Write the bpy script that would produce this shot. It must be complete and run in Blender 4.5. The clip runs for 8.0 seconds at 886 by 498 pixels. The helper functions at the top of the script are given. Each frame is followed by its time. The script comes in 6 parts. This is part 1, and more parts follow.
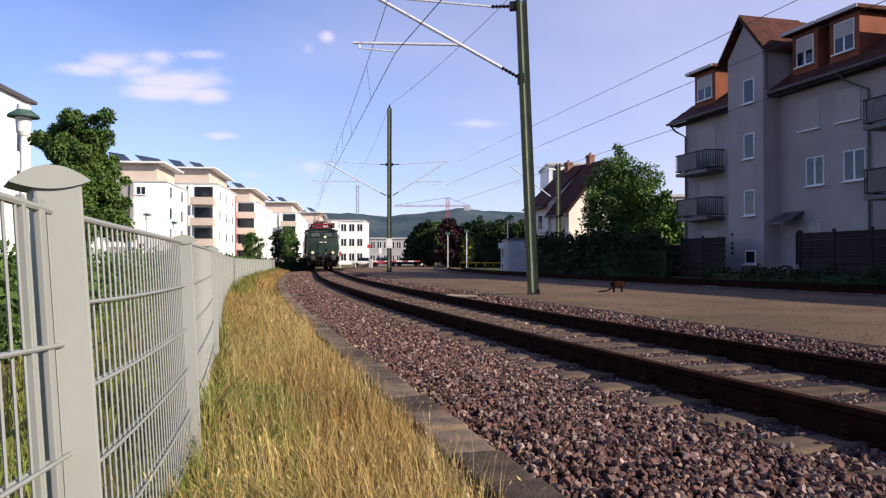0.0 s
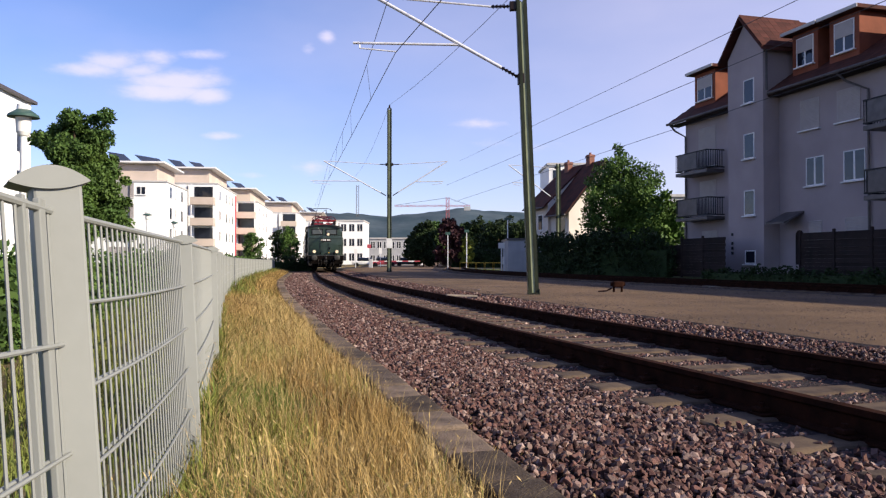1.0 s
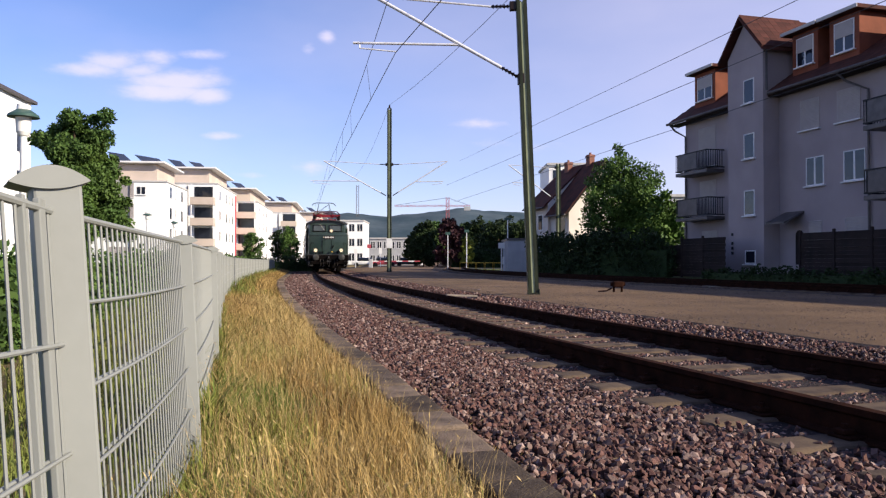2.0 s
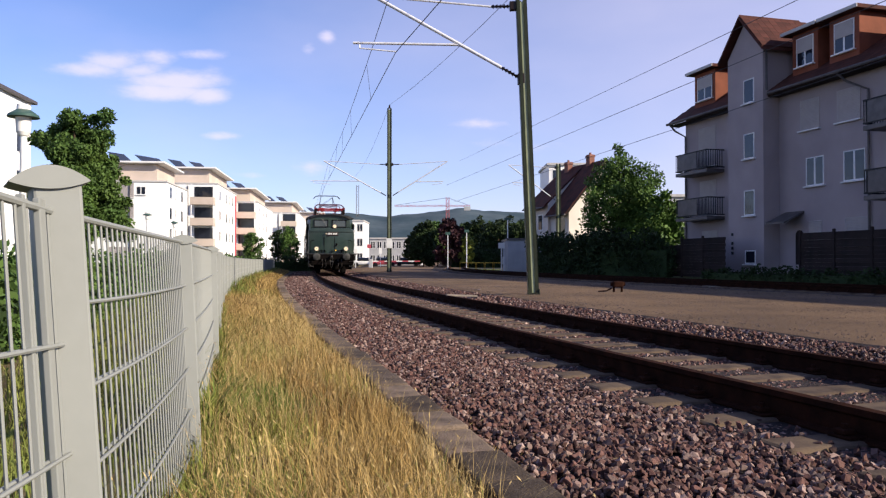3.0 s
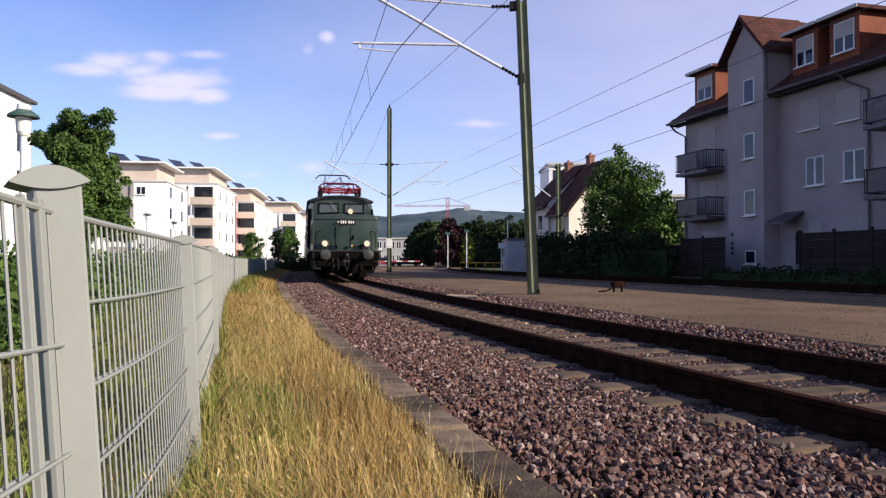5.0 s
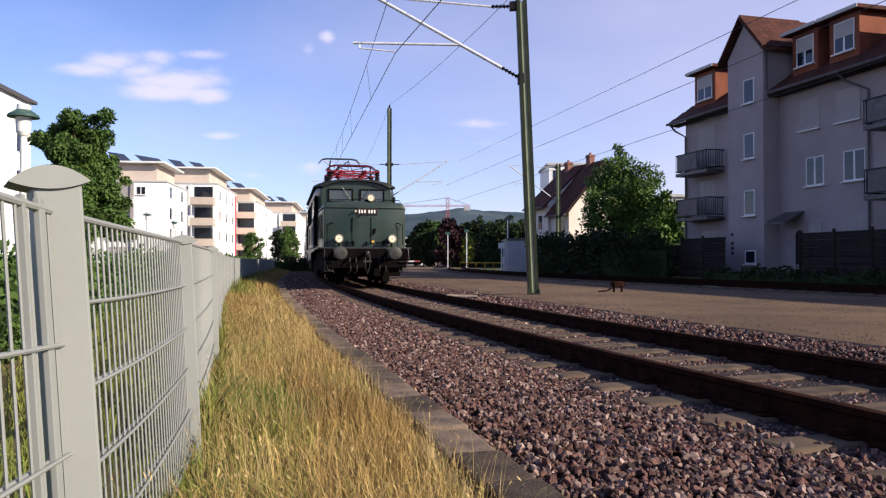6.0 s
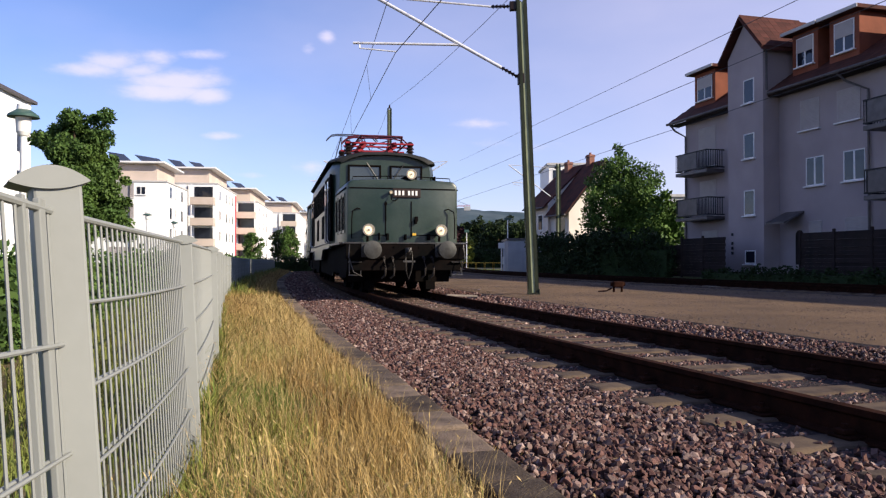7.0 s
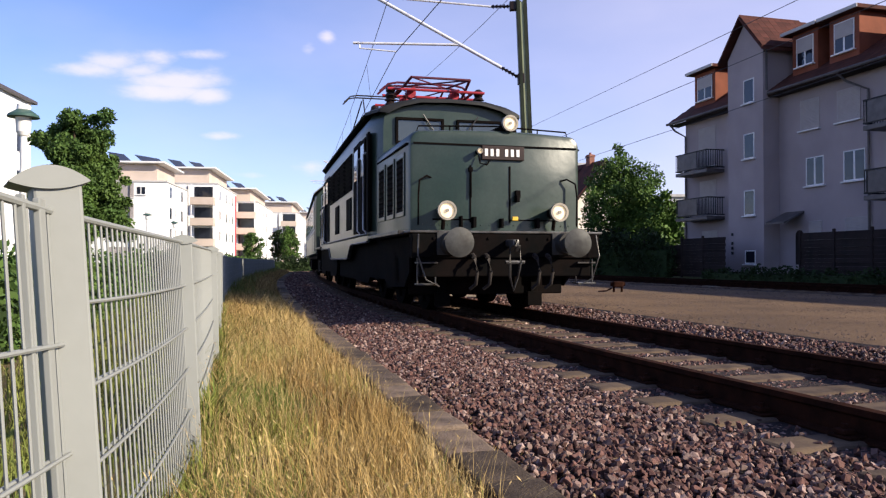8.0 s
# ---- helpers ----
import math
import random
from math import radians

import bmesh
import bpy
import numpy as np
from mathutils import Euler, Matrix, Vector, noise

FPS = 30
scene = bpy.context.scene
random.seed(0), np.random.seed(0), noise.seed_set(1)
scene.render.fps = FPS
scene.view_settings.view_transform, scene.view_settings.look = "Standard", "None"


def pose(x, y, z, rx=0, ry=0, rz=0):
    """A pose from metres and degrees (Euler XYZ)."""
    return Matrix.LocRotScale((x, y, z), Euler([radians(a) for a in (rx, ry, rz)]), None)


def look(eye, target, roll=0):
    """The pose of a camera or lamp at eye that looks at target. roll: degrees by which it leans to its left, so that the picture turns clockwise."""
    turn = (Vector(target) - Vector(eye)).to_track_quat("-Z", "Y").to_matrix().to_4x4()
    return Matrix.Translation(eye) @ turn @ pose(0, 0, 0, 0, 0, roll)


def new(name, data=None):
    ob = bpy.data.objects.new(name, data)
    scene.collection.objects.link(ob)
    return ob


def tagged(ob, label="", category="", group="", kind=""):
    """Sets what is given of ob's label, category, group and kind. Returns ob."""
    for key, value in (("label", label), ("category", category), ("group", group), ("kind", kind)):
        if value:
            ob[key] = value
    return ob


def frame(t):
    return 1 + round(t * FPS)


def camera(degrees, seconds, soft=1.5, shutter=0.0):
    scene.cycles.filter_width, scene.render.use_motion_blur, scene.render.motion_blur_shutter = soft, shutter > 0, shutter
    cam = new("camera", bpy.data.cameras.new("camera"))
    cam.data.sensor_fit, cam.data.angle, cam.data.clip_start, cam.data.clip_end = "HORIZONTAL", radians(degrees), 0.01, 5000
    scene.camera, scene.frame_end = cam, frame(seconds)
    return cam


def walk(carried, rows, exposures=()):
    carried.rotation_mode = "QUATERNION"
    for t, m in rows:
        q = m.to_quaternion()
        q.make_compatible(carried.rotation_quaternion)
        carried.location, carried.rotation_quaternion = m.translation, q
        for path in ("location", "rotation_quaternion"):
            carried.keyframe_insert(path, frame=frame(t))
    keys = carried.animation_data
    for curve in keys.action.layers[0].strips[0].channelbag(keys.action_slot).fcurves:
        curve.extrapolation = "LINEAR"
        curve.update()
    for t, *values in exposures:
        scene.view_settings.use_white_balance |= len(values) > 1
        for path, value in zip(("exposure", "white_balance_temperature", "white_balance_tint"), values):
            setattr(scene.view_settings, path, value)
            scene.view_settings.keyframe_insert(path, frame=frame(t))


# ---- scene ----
# The camera stands still on a low tripod beside the fence.
CZ = 0.978
cam = camera(60.3, 8.0, soft=1.25)
PITCH = math.degrees(math.atan(21 / 1350))
walk(cam, [(0.0, pose(0, 0, CZ, 90 + PITCH, 0, 0)), (8.0, pose(0, 0, CZ, 90 + PITCH, 0, 0))], [(0.0, 0.98), (7.6, 0.98), (8.0, 1.12)])

# ---- light ----
SUN_DIR = Vector((0.906, -0.423, 0.0)).normalized()
SUN_EL = radians(26)
world = bpy.data.worlds.new("sky")
scene.world = world
world.use_nodes = True


def build_world():
    nt = world.node_tree
    nt.nodes.clear()
    N, L = nt.nodes.new, nt.links.new
    out = N("ShaderNodeOutputWorld")
    bg = N("ShaderNodeBackground")
    sky = N("ShaderNodeTexSky")
    sky.sky_type, sky.sun_disc = "NISHITA", False
    sky.sun_elevation = SUN_EL
    sky.sun_rotation = math.atan2(SUN_DIR.x, SUN_DIR.y)
    sky.air_density, sky.dust_density, sky.ozone_density = 1.0, 0.25, 3.0
    co = N("ShaderNodeTexCoord")
    sep = N("ShaderNodeSeparateXYZ")
    L(co.outputs["Generated"], sep.inputs[0])

    def m(op, a, b=None, c=None):
        n = N("ShaderNodeMath")
        n.operation = op
        for i, v in enumerate((a, b, c)):
            if v is None:
                continue
            if isinstance(v, (int, float)):
                n.inputs[i].default_value = v
            else:
                L(v, n.inputs[i])
        return n.outputs[0]

    x, y, z = sep.outputs
    yy = m("MAXIMUM", y, 0.05)
    u, v = m("DIVIDE", x, yy), m("DIVIDE", z, yy)
    ns = N("ShaderNodeTexNoise")
    ns.inputs["Scale"].default_value, ns.inputs["Detail"].default_value, ns.inputs["Roughness"].default_value = 14.0, 8.0, 0.62
    mp = N("ShaderNodeMapping")
    mp.inputs["Scale"].default_value = (1.0, 1.0, 2.4)
    L(co.outputs["Generated"], mp.inputs[0])
    L(mp.outputs[0], ns.inputs["Vector"])
    wob = m("SUBTRACT", ns.outputs[0], 0.5)
    total = None
    # soft cloud banks: centre, half width, half height, weight
    for cu, cv, wu, wv, k in ((-0.470, 0.252, 0.060, 0.012, 0.80), (-0.430, 0.262, 0.045, 0.013, 0.85), (-0.375, 0.266, 0.030, 0.012, 0.70), (-0.350, 0.236, 0.060, 0.018, 1.0), (-0.360, 0.223, 0.066, 0.014, 1.0), (-0.312, 0.217, 0.034, 0.013, 1.0), (-0.395, 0.252, 0.040, 0.012, 0.8),
                              (-0.318, 0.271, 0.032, 0.008, 0.70), (-0.310, 0.250, 0.022, 0.010, 0.55), (-0.1526, 0.296, 0.013, 0.011, 0.80), (-0.178, 0.280, 0.012, 0.010, 0.45), (-0.292, 0.164, 0.032, 0.007, 0.70), (-0.166, 0.1215, 0.036, 0.013, 0.60),
                              (-0.255, 0.113, 0.03, 0.006, 0.5), (0.035, 0.180, 0.070, 0.008, 0.50), (0.10, 0.150, 0.09, 0.012, 0.40), (-0.02, 0.125, 0.06, 0.008, 0.4)):
        du = m("DIVIDE", m("SUBTRACT", u, cu), wu)
        dv = m("DIVIDE", m("SUBTRACT", v, cv), wv)
        r2 = m("ADD", m("MULTIPLY", du, du), m("MULTIPLY", dv, dv))
        g = m("MULTIPLY", m("POWER", 2.718, m("MULTIPLY", r2, -0.8)), k)
        total = g if total is None else m("MAXIMUM", total, g)
    dens = m("MULTIPLY", m("ADD", total, m("MULTIPLY", wob, 1.15)), m("GREATER_THAN", y, 0.05))
    ramp = N("ShaderNodeMapRange")
    ramp.interpolation_type = "SMOOTHSTEP"
    ramp.inputs["From Min"].default_value, ramp.inputs["From Max"].default_value = 0.28, 0.95
    ramp.inputs["To Max"].default_value = 0.62
    L(dens, ramp.inputs["Value"])
    # thin high veil all over
    nv = N("ShaderNodeTexNoise")
    nv.inputs["Scale"].default_value, nv.inputs["Detail"].default_value = 2.2, 5.0
    L(mp.outputs[0], nv.inputs["Vector"])
    veil = m("MULTIPLY", m("MAXIMUM", m("SUBTRACT", nv.outputs[0], 0.42), 0.0), 0.6)
    veil = m("ADD", veil, m("MULTIPLY", m("MINIMUM", m("MAXIMUM", m("ADD", u, 0.25), 0.0), 0.9), m("MULTIPLY", m("MINIMUM", m("MAXIMUM", m("SUBTRACT", y, 0.3), 0.0), 0.5), 1.0)))
    fac = m("MINIMUM", m("ADD", ramp.outputs[0], veil), 0.85)
    mix = N("ShaderNodeMix")
    mix.data_type = "RGBA"
    tint = N("ShaderNodeMix")
    tint.data_type, tint.blend_type = "RGBA", "MULTIPLY"
    tint.inputs["Factor"].default_value = 1.0
    tint.inputs["B"].default_value = SKY_TINT
    L(sky.outputs[0], tint.inputs["A"])
    L(tint.outputs["Result"], mix.inputs["A"])
    mix.inputs["B"].default_value = CLOUD
    L(fac, mix.inputs["Factor"])
    L(mix.outputs["Result"], bg.inputs["Color"])
    bg.inputs["Strength"].default_value = 0.078
    L(bg.outputs[0], out.inputs[0])


SKY_TINT = (1.0, 0.93, 1.22, 1)
CLOUD = (6.7, 6.0, 7.3, 1)
build_world()
sun = new("sun", bpy.data.lights.new("sun", "SUN"))
sun.data.energy, sun.data.angle, sun.data.color = 3.9, radians(0.55), (1.0, 0.88, 0.71)
sun_to = Vector((SUN_DIR.x * math.cos(SUN_EL), SUN_DIR.y * math.cos(SUN_EL), math.sin(SUN_EL)))
sun.matrix_world = look(sun_to * 60, (0, 0, 0))
scene.view_settings.exposure = 0.98

# ---- materials ----
MATS = {}


def mat(name, col, rough=0.7, metal=0.0, var=0.25, scale=3.0, fine=40.0, bump=0.15, col2=None, island=0.0, obj=0.0, emit=0.0, spec=0.18, coat=0.0, bump_scale=None, bump_dist=0.01):
    """Procedural surface: two scales of colour change, grain, bump, and change from piece to piece."""
    if name in MATS:
        return MATS[name]
    mt = bpy.data.materials.new(name)
    mt.use_nodes = True
    nt = mt.node_tree
    N, L = nt.nodes.new, nt.links.new
    b = nt.nodes["Principled BSDF"]
    b.inputs["Roughness"].default_value, b.inputs["Metallic"].default_value = rough, metal
    b.inputs["Specular IOR Level"].default_value = spec
    b.inputs["Coat Weight"].default_value = coat
    co = N("ShaderNodeTexCoord")
    n1, n2 = N("ShaderNodeTexNoise"), N("ShaderNodeTexNoise")
    n1.inputs["Scale"].default_value, n1.inputs["Detail"].default_value = scale, 6.0
    n2.inputs["Scale"].default_value, n2.inputs["Detail"].default_value = fine, 4.0
    L(co.outputs["Object"], n1.inputs["Vector"])
    L(co.outputs["Object"], n2.inputs["Vector"])
    c2 = col2 or tuple(max(0.0, c * (1 - 1.5 * var)) for c in col)
    mx = N("ShaderNodeMix")
    mx.data_type = "RGBA"
    rp = N("ShaderNodeMapRange")
    rp.inputs["From Min"].default_value, rp.inputs["From Max"].default_value = 0.35, 0.68
    L(n1.outputs[0], rp.inputs["Value"])
    L(rp.outputs[0], mx.inputs["Factor"])
    mx.inputs["A"].default_value, mx.inputs["B"].default_value = (*col, 1), (*c2, 1)
    hv = N("ShaderNodeHueSaturation")
    L(mx.outputs["Result"], hv.inputs["Color"])
    add = N("ShaderNodeMath")
    add.operation = "MULTIPLY_ADD"
    L(n2.outputs[0], add.inputs[0])
    add.inputs[1].default_value, add.inputs[2].default_value = var * 1.4, 1.0 - var * 0.7
    last = add.outputs[0]
    for amount, node, sock in ((island, "ShaderNodeNewGeometry", "Random Per Island"), (obj, "ShaderNodeObjectInfo", "Random")):
        if amount:
            g, a = N(node), N("ShaderNodeMath")
            a.operation = "MULTIPLY_ADD"
            L(g.outputs[sock], a.inputs[0])
            a.inputs[1].default_value = amount
            a2 = N("ShaderNodeMath")
            a2.operation = "SUBTRACT"
            L(last, a2.inputs[0])
            a2.inputs[1].default_value = amount / 2
            L(a2.outputs[0], a.inputs[2])
            last = a.outputs[0]
    L(last, hv.inputs["Value"])
    L(hv.outputs[0], b.inputs["Base Color"])
    if bump:
        bp = N("ShaderNodeBump")
        bp.inputs["Strength"].default_value, bp.inputs["Distance"].default_value = bump, bump_dist
        if bump_scale:
            n3 = N("ShaderNodeTexNoise")
            n3.inputs["Scale"].default_value, n3.inputs["Detail"].default_value = bump_scale, 5.0
            L(co.outputs["Object"], n3.inputs["Vector"])
            L(n3.outputs[0], bp.inputs["Height"])
        else:
            L(n2.outputs[0], bp.inputs["Height"])
        L(bp.outputs[0], b.inputs["Normal"])
    if emit:
        b.inputs["Emission Color"].default_value = (*col, 1)
        b.inputs["Emission Strength"].default_value = emit
    MATS[name] = mt
    return mt


def glass(name, col=(0.02, 0.025, 0.03), rough=0.05):
    mt = mat(name, col, rough, 0.0, 0.2, 0.6, 3.0, 0.02, spec=0.4)
    return mt


def stone_mat(name, node, sock):
    """Broken stone: brown, grey, pink and pale pieces mixed at random."""
    mt = bpy.data.materials.new(name)
    mt.use_nodes = True
    nt = mt.node_tree
    N, L = nt.nodes.new, nt.links.new
    b = nt.nodes["Principled BSDF"]
    b.inputs["Roughness"].default_value = 0.8
    b.inputs["Specular IOR Level"].default_value = 0.2
    g, rp, co, n2, mx, bp = N(node), N("ShaderNodeValToRGB"), N("ShaderNodeTexCoord"), N("ShaderNodeTexNoise"), N("ShaderNodeMix"), N("ShaderNodeBump")
    L(g.outputs[sock], rp.inputs[0])
    cr = rp.color_ramp
    cr.elements[0].color, cr.elements[1].color = (0.040, 0.022, 0.020, 1), (0.46, 0.33, 0.28, 1)
    for p, c in ((0.30, (0.115, 0.058, 0.048, 1)), (0.55, (0.19, 0.095, 0.076, 1)), (0.75, (0.15, 0.108, 0.095, 1)), (0.90, (0.29, 0.19, 0.155, 1))):
        cr.elements.new(p).color = c
    n2.inputs["Scale"].default_value, n2.inputs["Detail"].default_value = (70.0, 4.0) if node != "ShaderNodeObjectInfo" else (2.5, 4.0)
    L(co.outputs["Object"], n2.inputs["Vector"])
    mx.data_type, mx.blend_type = "RGBA", "MULTIPLY"
    mx.inputs["Factor"].default_value = 0.42
    L(rp.outputs[0], mx.inputs["A"])
    L(n2.outputs[0], mx.inputs["B"])
    L(mx.outputs["Result"], b.inputs["Base Color"])
    bp.inputs["Strength"].default_value, bp.inputs["Distance"].default_value = 0.35, 0.01
    L(n2.outputs[0], bp.inputs["Height"])
    L(bp.outputs[0], b.inputs["Normal"])
    MATS[name] = mt
    return mt


# ---- mesh helpers ----
def bm_box(bm, x0, x1, y0, y1, z0, z1, bevel=0.0, m=None):
    r = bmesh.ops.create_cube(bm, size=1.0)
    vs = r["verts"]
    mtx = Matrix.Translation(((x0 + x1) / 2, (y0 + y1) / 2, (z0 + z1) / 2)) @ Matrix.Diagonal((x1 - x0, y1 - y0, z1 - z0, 1))
    bmesh.ops.transform(bm, matrix=(m @ mtx) if m else mtx, verts=vs)
    if bevel:
        es = list({e for v in vs for e in v.link_edges})
        bmesh.ops.bevel(bm, geom=es, offset=bevel, segments=2, affect="EDGES", profile=0.5)
    return vs


def bm_rod(bm, a, b, r, seg=8, r2=None, caps=True):
    a, b = Vector(a), Vector(b)
    d = b - a
    m = Matrix.Translation((a + b) / 2) @ d.to_track_quat("Z", "Y").to_matrix().to_4x4()
    bmesh.ops.create_cone(bm, cap_ends=caps, segments=seg, radius1=r, radius2=r if r2 is None else r2, depth=d.length, matrix=m)


def bm_path(bm, pts, r, seg=6):
    """A tube along points."""
    pts = [Vector(p) for p in pts]
    rings = []
    for i, p in enumerate(pts):
        d = (pts[min(i + 1, len(pts) - 1)] - pts[max(i - 1, 0)]).normalized()
        q = d.to_track_quat("Z", "Y")
        rings.append([bm.verts.new(p + q @ Vector((r * math.cos(6.2832 * k / seg), r * math.sin(6.2832 * k / seg), 0))) for k in range(seg)])
    for r0, r1 in zip(rings, rings[1:]):
        for k in range(seg):
            bm.faces.new((r0[k], r0[(k + 1) % seg], r1[(k + 1) % seg], r1[k]))
    bm.faces.new(rings[0][::-1])
    bm.faces.new(rings[-1])


def bm_sweep(bm, rows, closed=False, caps=True):
    """Skin a list of equal rows of points."""
    rings = [[bm.verts.new(p) for p in row] for row in rows]
    n = len(rings[0])
    for a, b in zip(rings, rings[1:]):
        for k in range(n if closed else n - 1):
            bm.faces.new((a[k], a[(k + 1) % n], b[(k + 1) % n], b[k]))
    if closed and caps:
        bm.faces.new(rings[0][::-1])
        bm.faces.new(rings[-1])
    return rings


def bm_prism(bm, outline, h, m):
    """An outline in the plane of m's x and y, thickened by h along its z."""
    lo = [bm.verts.new(m @ Vector((x, y, 0))) for x, y in outline]
    hi = [bm.verts.new(m @ Vector((x, y, h))) for x, y in outline]
    n = len(lo)
    bm.faces.new(lo[::-1])
    bm.faces.new(hi)
    for k in range(n):
        bm.faces.new((lo[k], lo[(k + 1) % n], hi[(k + 1) % n], hi[k]))


def mesh_of(name, bm, material, smooth=False):
    bmesh.ops.recalc_face_normals(bm, faces=bm.faces[:])
    me = bpy.data.meshes.new(name)
    bm.to_mesh(me)
    bm.free()
    for mt in material if isinstance(material, (list, tuple)) else (material,):
        me.materials.append(mt)
    if smooth:
        me.shade_smooth()
        me.set_sharp_from_angle(angle=radians(38))
    return me


def part(name, bm, material, parent=None, label="", smooth=False, m=None):
    ob = new(name, mesh_of(name, bm, material, smooth))
    if parent is not None:
        ob.parent = parent
    if m is not None:
        ob.matrix_basis = m
    if label:
        ob["label"] = label
    return ob


def share(name, me, parent, m=None, label=""):
    ob = new(name, me)
    ob.parent = parent
    if m is not None:
        ob.matrix_basis = m
    if label:
        ob["label"] = label
    return ob


def thing(name, m, label, category, group="", kind=""):
    ob = new(name)
    ob.empty_display_size = 0.3
    ob.matrix_basis = m
    return tagged(ob, label, category, group, kind)


def B():
    return bmesh.new()


# ---- plan ----
RAIL = 0.20
YARD = 0.19


def track_x(y):
    y = min(y, 62.0) if y > 62 else y
    return 4.401 - 0.351 * y + 0.00378 * y * y - 3.42e-5 * y ** 3 + 9.1e-8 * y ** 4 - 0.13 * math.exp(-((y - 38) / 12) ** 2)


def track_slope(y):
    return -0.351 + 0.00756 * y - 1.026e-4 * y * y + 3.64e-7 * y ** 3 + 0.13 * math.exp(-((y - 38) / 12) ** 2) * (y - 38) / 72


def main_line(y):
    """Centre of the curved track near the camera: x, and its slope."""
    if y > 62:
        return track_x(62) + track_slope(62) * (y - 62), track_slope(62)
    if y < 0:
        return track_x(0) + track_slope(0) * y + 0.002 * y * y, track_slope(0) + 0.004 * y
    return track_x(y), track_slope(y)


def side_line(y):
    """Centre of the second track beyond the yard."""
    if y < 12:
        a, sl = side_line(12)
        return a + sl * (y - 12), sl
    yy = min(y, 75.0)
    x = 10.95 - 0.337 * (yy - 20.2) + 0.00359 * (yy - 20.2) * (yy - 30.0)
    s = -0.337 + 0.00359 * (2 * yy - 50.2)
    return x + s * (y - yy), s


def offset(line, y, off):
    """A point at a distance to the right of a track's centre, square to it."""
    x, s = line(y)
    n = math.hypot(1, s)
    return x + off / n, y - off * s / n


def lid_line(y):
    x, s = main_line(y)
    return x - 2.73 - 0.35 * math.exp(-(max(y, 0) - 3) / 5.0), s


def fence_line(y):
    x, s = main_line(y)
    return x - 4.15 - 0.45 * math.exp(-(max(y, 0) - 1.4) / 2.55), s


def stations(line, y0, y1, step):
    """Stations along a line at even distances."""
    out, y = [y0], y0
    while y < y1:
        s = line(y)[1]
        y += step / math.hypot(1, s)
        out.append(y)
    return out

# ---- surfaces ----
M_GRAVEL = mat("yard_gravel", (0.185, 0.120, 0.072), 0.95, 0, 0.7, 0.5, 110, 1.0, (0.105, 0.070, 0.045), bump_dist=0.02)
M_SOIL = mat("soil", (0.12, 0.085, 0.05), 0.95, 0, 0.35, 1.5, 50, 0.6, (0.16, 0.13, 0.06))
M_MEADOW = mat("meadow", (0.05, 0.075, 0.02), 0.95, 0, 0.4, 0.3, 20, 0.6, (0.09, 0.085, 0.03))
M_BED = mat("ballast_bed", (0.05, 0.037, 0.035), 0.95, 0, 0.4, 4, 45, 1.0, (0.022, 0.018, 0.018), bump_dist=0.03)
M_STONE = stone_mat("ballast_stone", "ShaderNodeNewGeometry", "Random Per Island")
M_RUST = mat("rail_rust", (0.032, 0.013, 0.008), 0.85, 0.0, 0.35, 8, 90, 0.3, (0.015, 0.007, 0.005), spec=0.03)
M_RAILTOP = mat("rail_head", (0.055, 0.030, 0.022), 0.6, 0.1, 0.3, 6, 70, 0.1)
M_SLEEPER = mat("concrete_sleeper", (0.125, 0.088, 0.058), 0.9, 0, 0.3, 5, 60, 0.3, (0.06, 0.042, 0.032), obj=0.3)
M_LID = mat("trough_lid", (0.175, 0.128, 0.090), 0.9, 0, 0.5, 7, 70, 0.7, (0.075, 0.055, 0.042), obj=1.1)
M_FENCE = mat("fence_grey", (0.245, 0.254, 0.236), 0.5, 0, 0.07, 2, 30, 0.03)
M_DRY = mat("dry_grass", (0.39, 0.268, 0.095), 0.8, 0, 0.2, 1.6, 30, 0, (0.20, 0.115, 0.038), island=1.3)
M_STALK = mat("straw_stalk", (0.46, 0.345, 0.15), 0.8, 0, 0.2, 2.0, 30, 0, (0.36, 0.25, 0.10), island=0.8)
M_GREEN = mat("green_grass", (0.215, 0.215, 0.05), 0.8, 0, 0.25, 1.5, 30, 0, (0.09, 0.13, 0.025), island=0.6)
M_LOCO = mat("loco_green", (0.013, 0.028, 0.0195), 0.32, 0, 0.4, 1.3, 25, 0.16, (0.032, 0.046, 0.036), spec=0.4, bump_scale=3.2, bump_dist=0.03)
# near-black for dark fittings; the deep shade under the locomotive is put in too
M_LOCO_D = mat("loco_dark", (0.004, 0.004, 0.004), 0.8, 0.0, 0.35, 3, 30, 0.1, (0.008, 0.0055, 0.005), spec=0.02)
M_ROOF = mat("loco_roof", (0.020, 0.021, 0.022), 0.6, 0, 0.3, 2, 25, 0.1)
M_RED = mat("pantograph_red", (0.36, 0.035, 0.05), 0.5, 0, 0.25, 6, 40, 0.05)
M_STEEL = mat("worn_steel", (0.10, 0.097, 0.094), 0.42, 0.5, 0.3, 5, 50, 0.1, (0.035, 0.03, 0.027))
M_ALU = mat("galvanised", (0.70, 0.70, 0.72), 0.42, 0.15, 0.12, 4, 40, 0.05, spec=0.5)
M_LENS = mat("lamp_lens", (1.0, 0.80, 0.52), 0.15, 0, 0.05, 4, 30, 0, emit=0.22)
M_CHROME = mat("lamp_ring", (0.34, 0.30, 0.24), 0.4, 0.3, 0.15, 8, 40, 0.05)
M_GLASS = glass("window_glass", (0.016, 0.020, 0.030))
M_BUFFER = mat("buffer_steel", (0.075, 0.075, 0.07), 0.6, 0.3, 0.4, 3, 25, 0.1, (0.03, 0.028, 0.026))
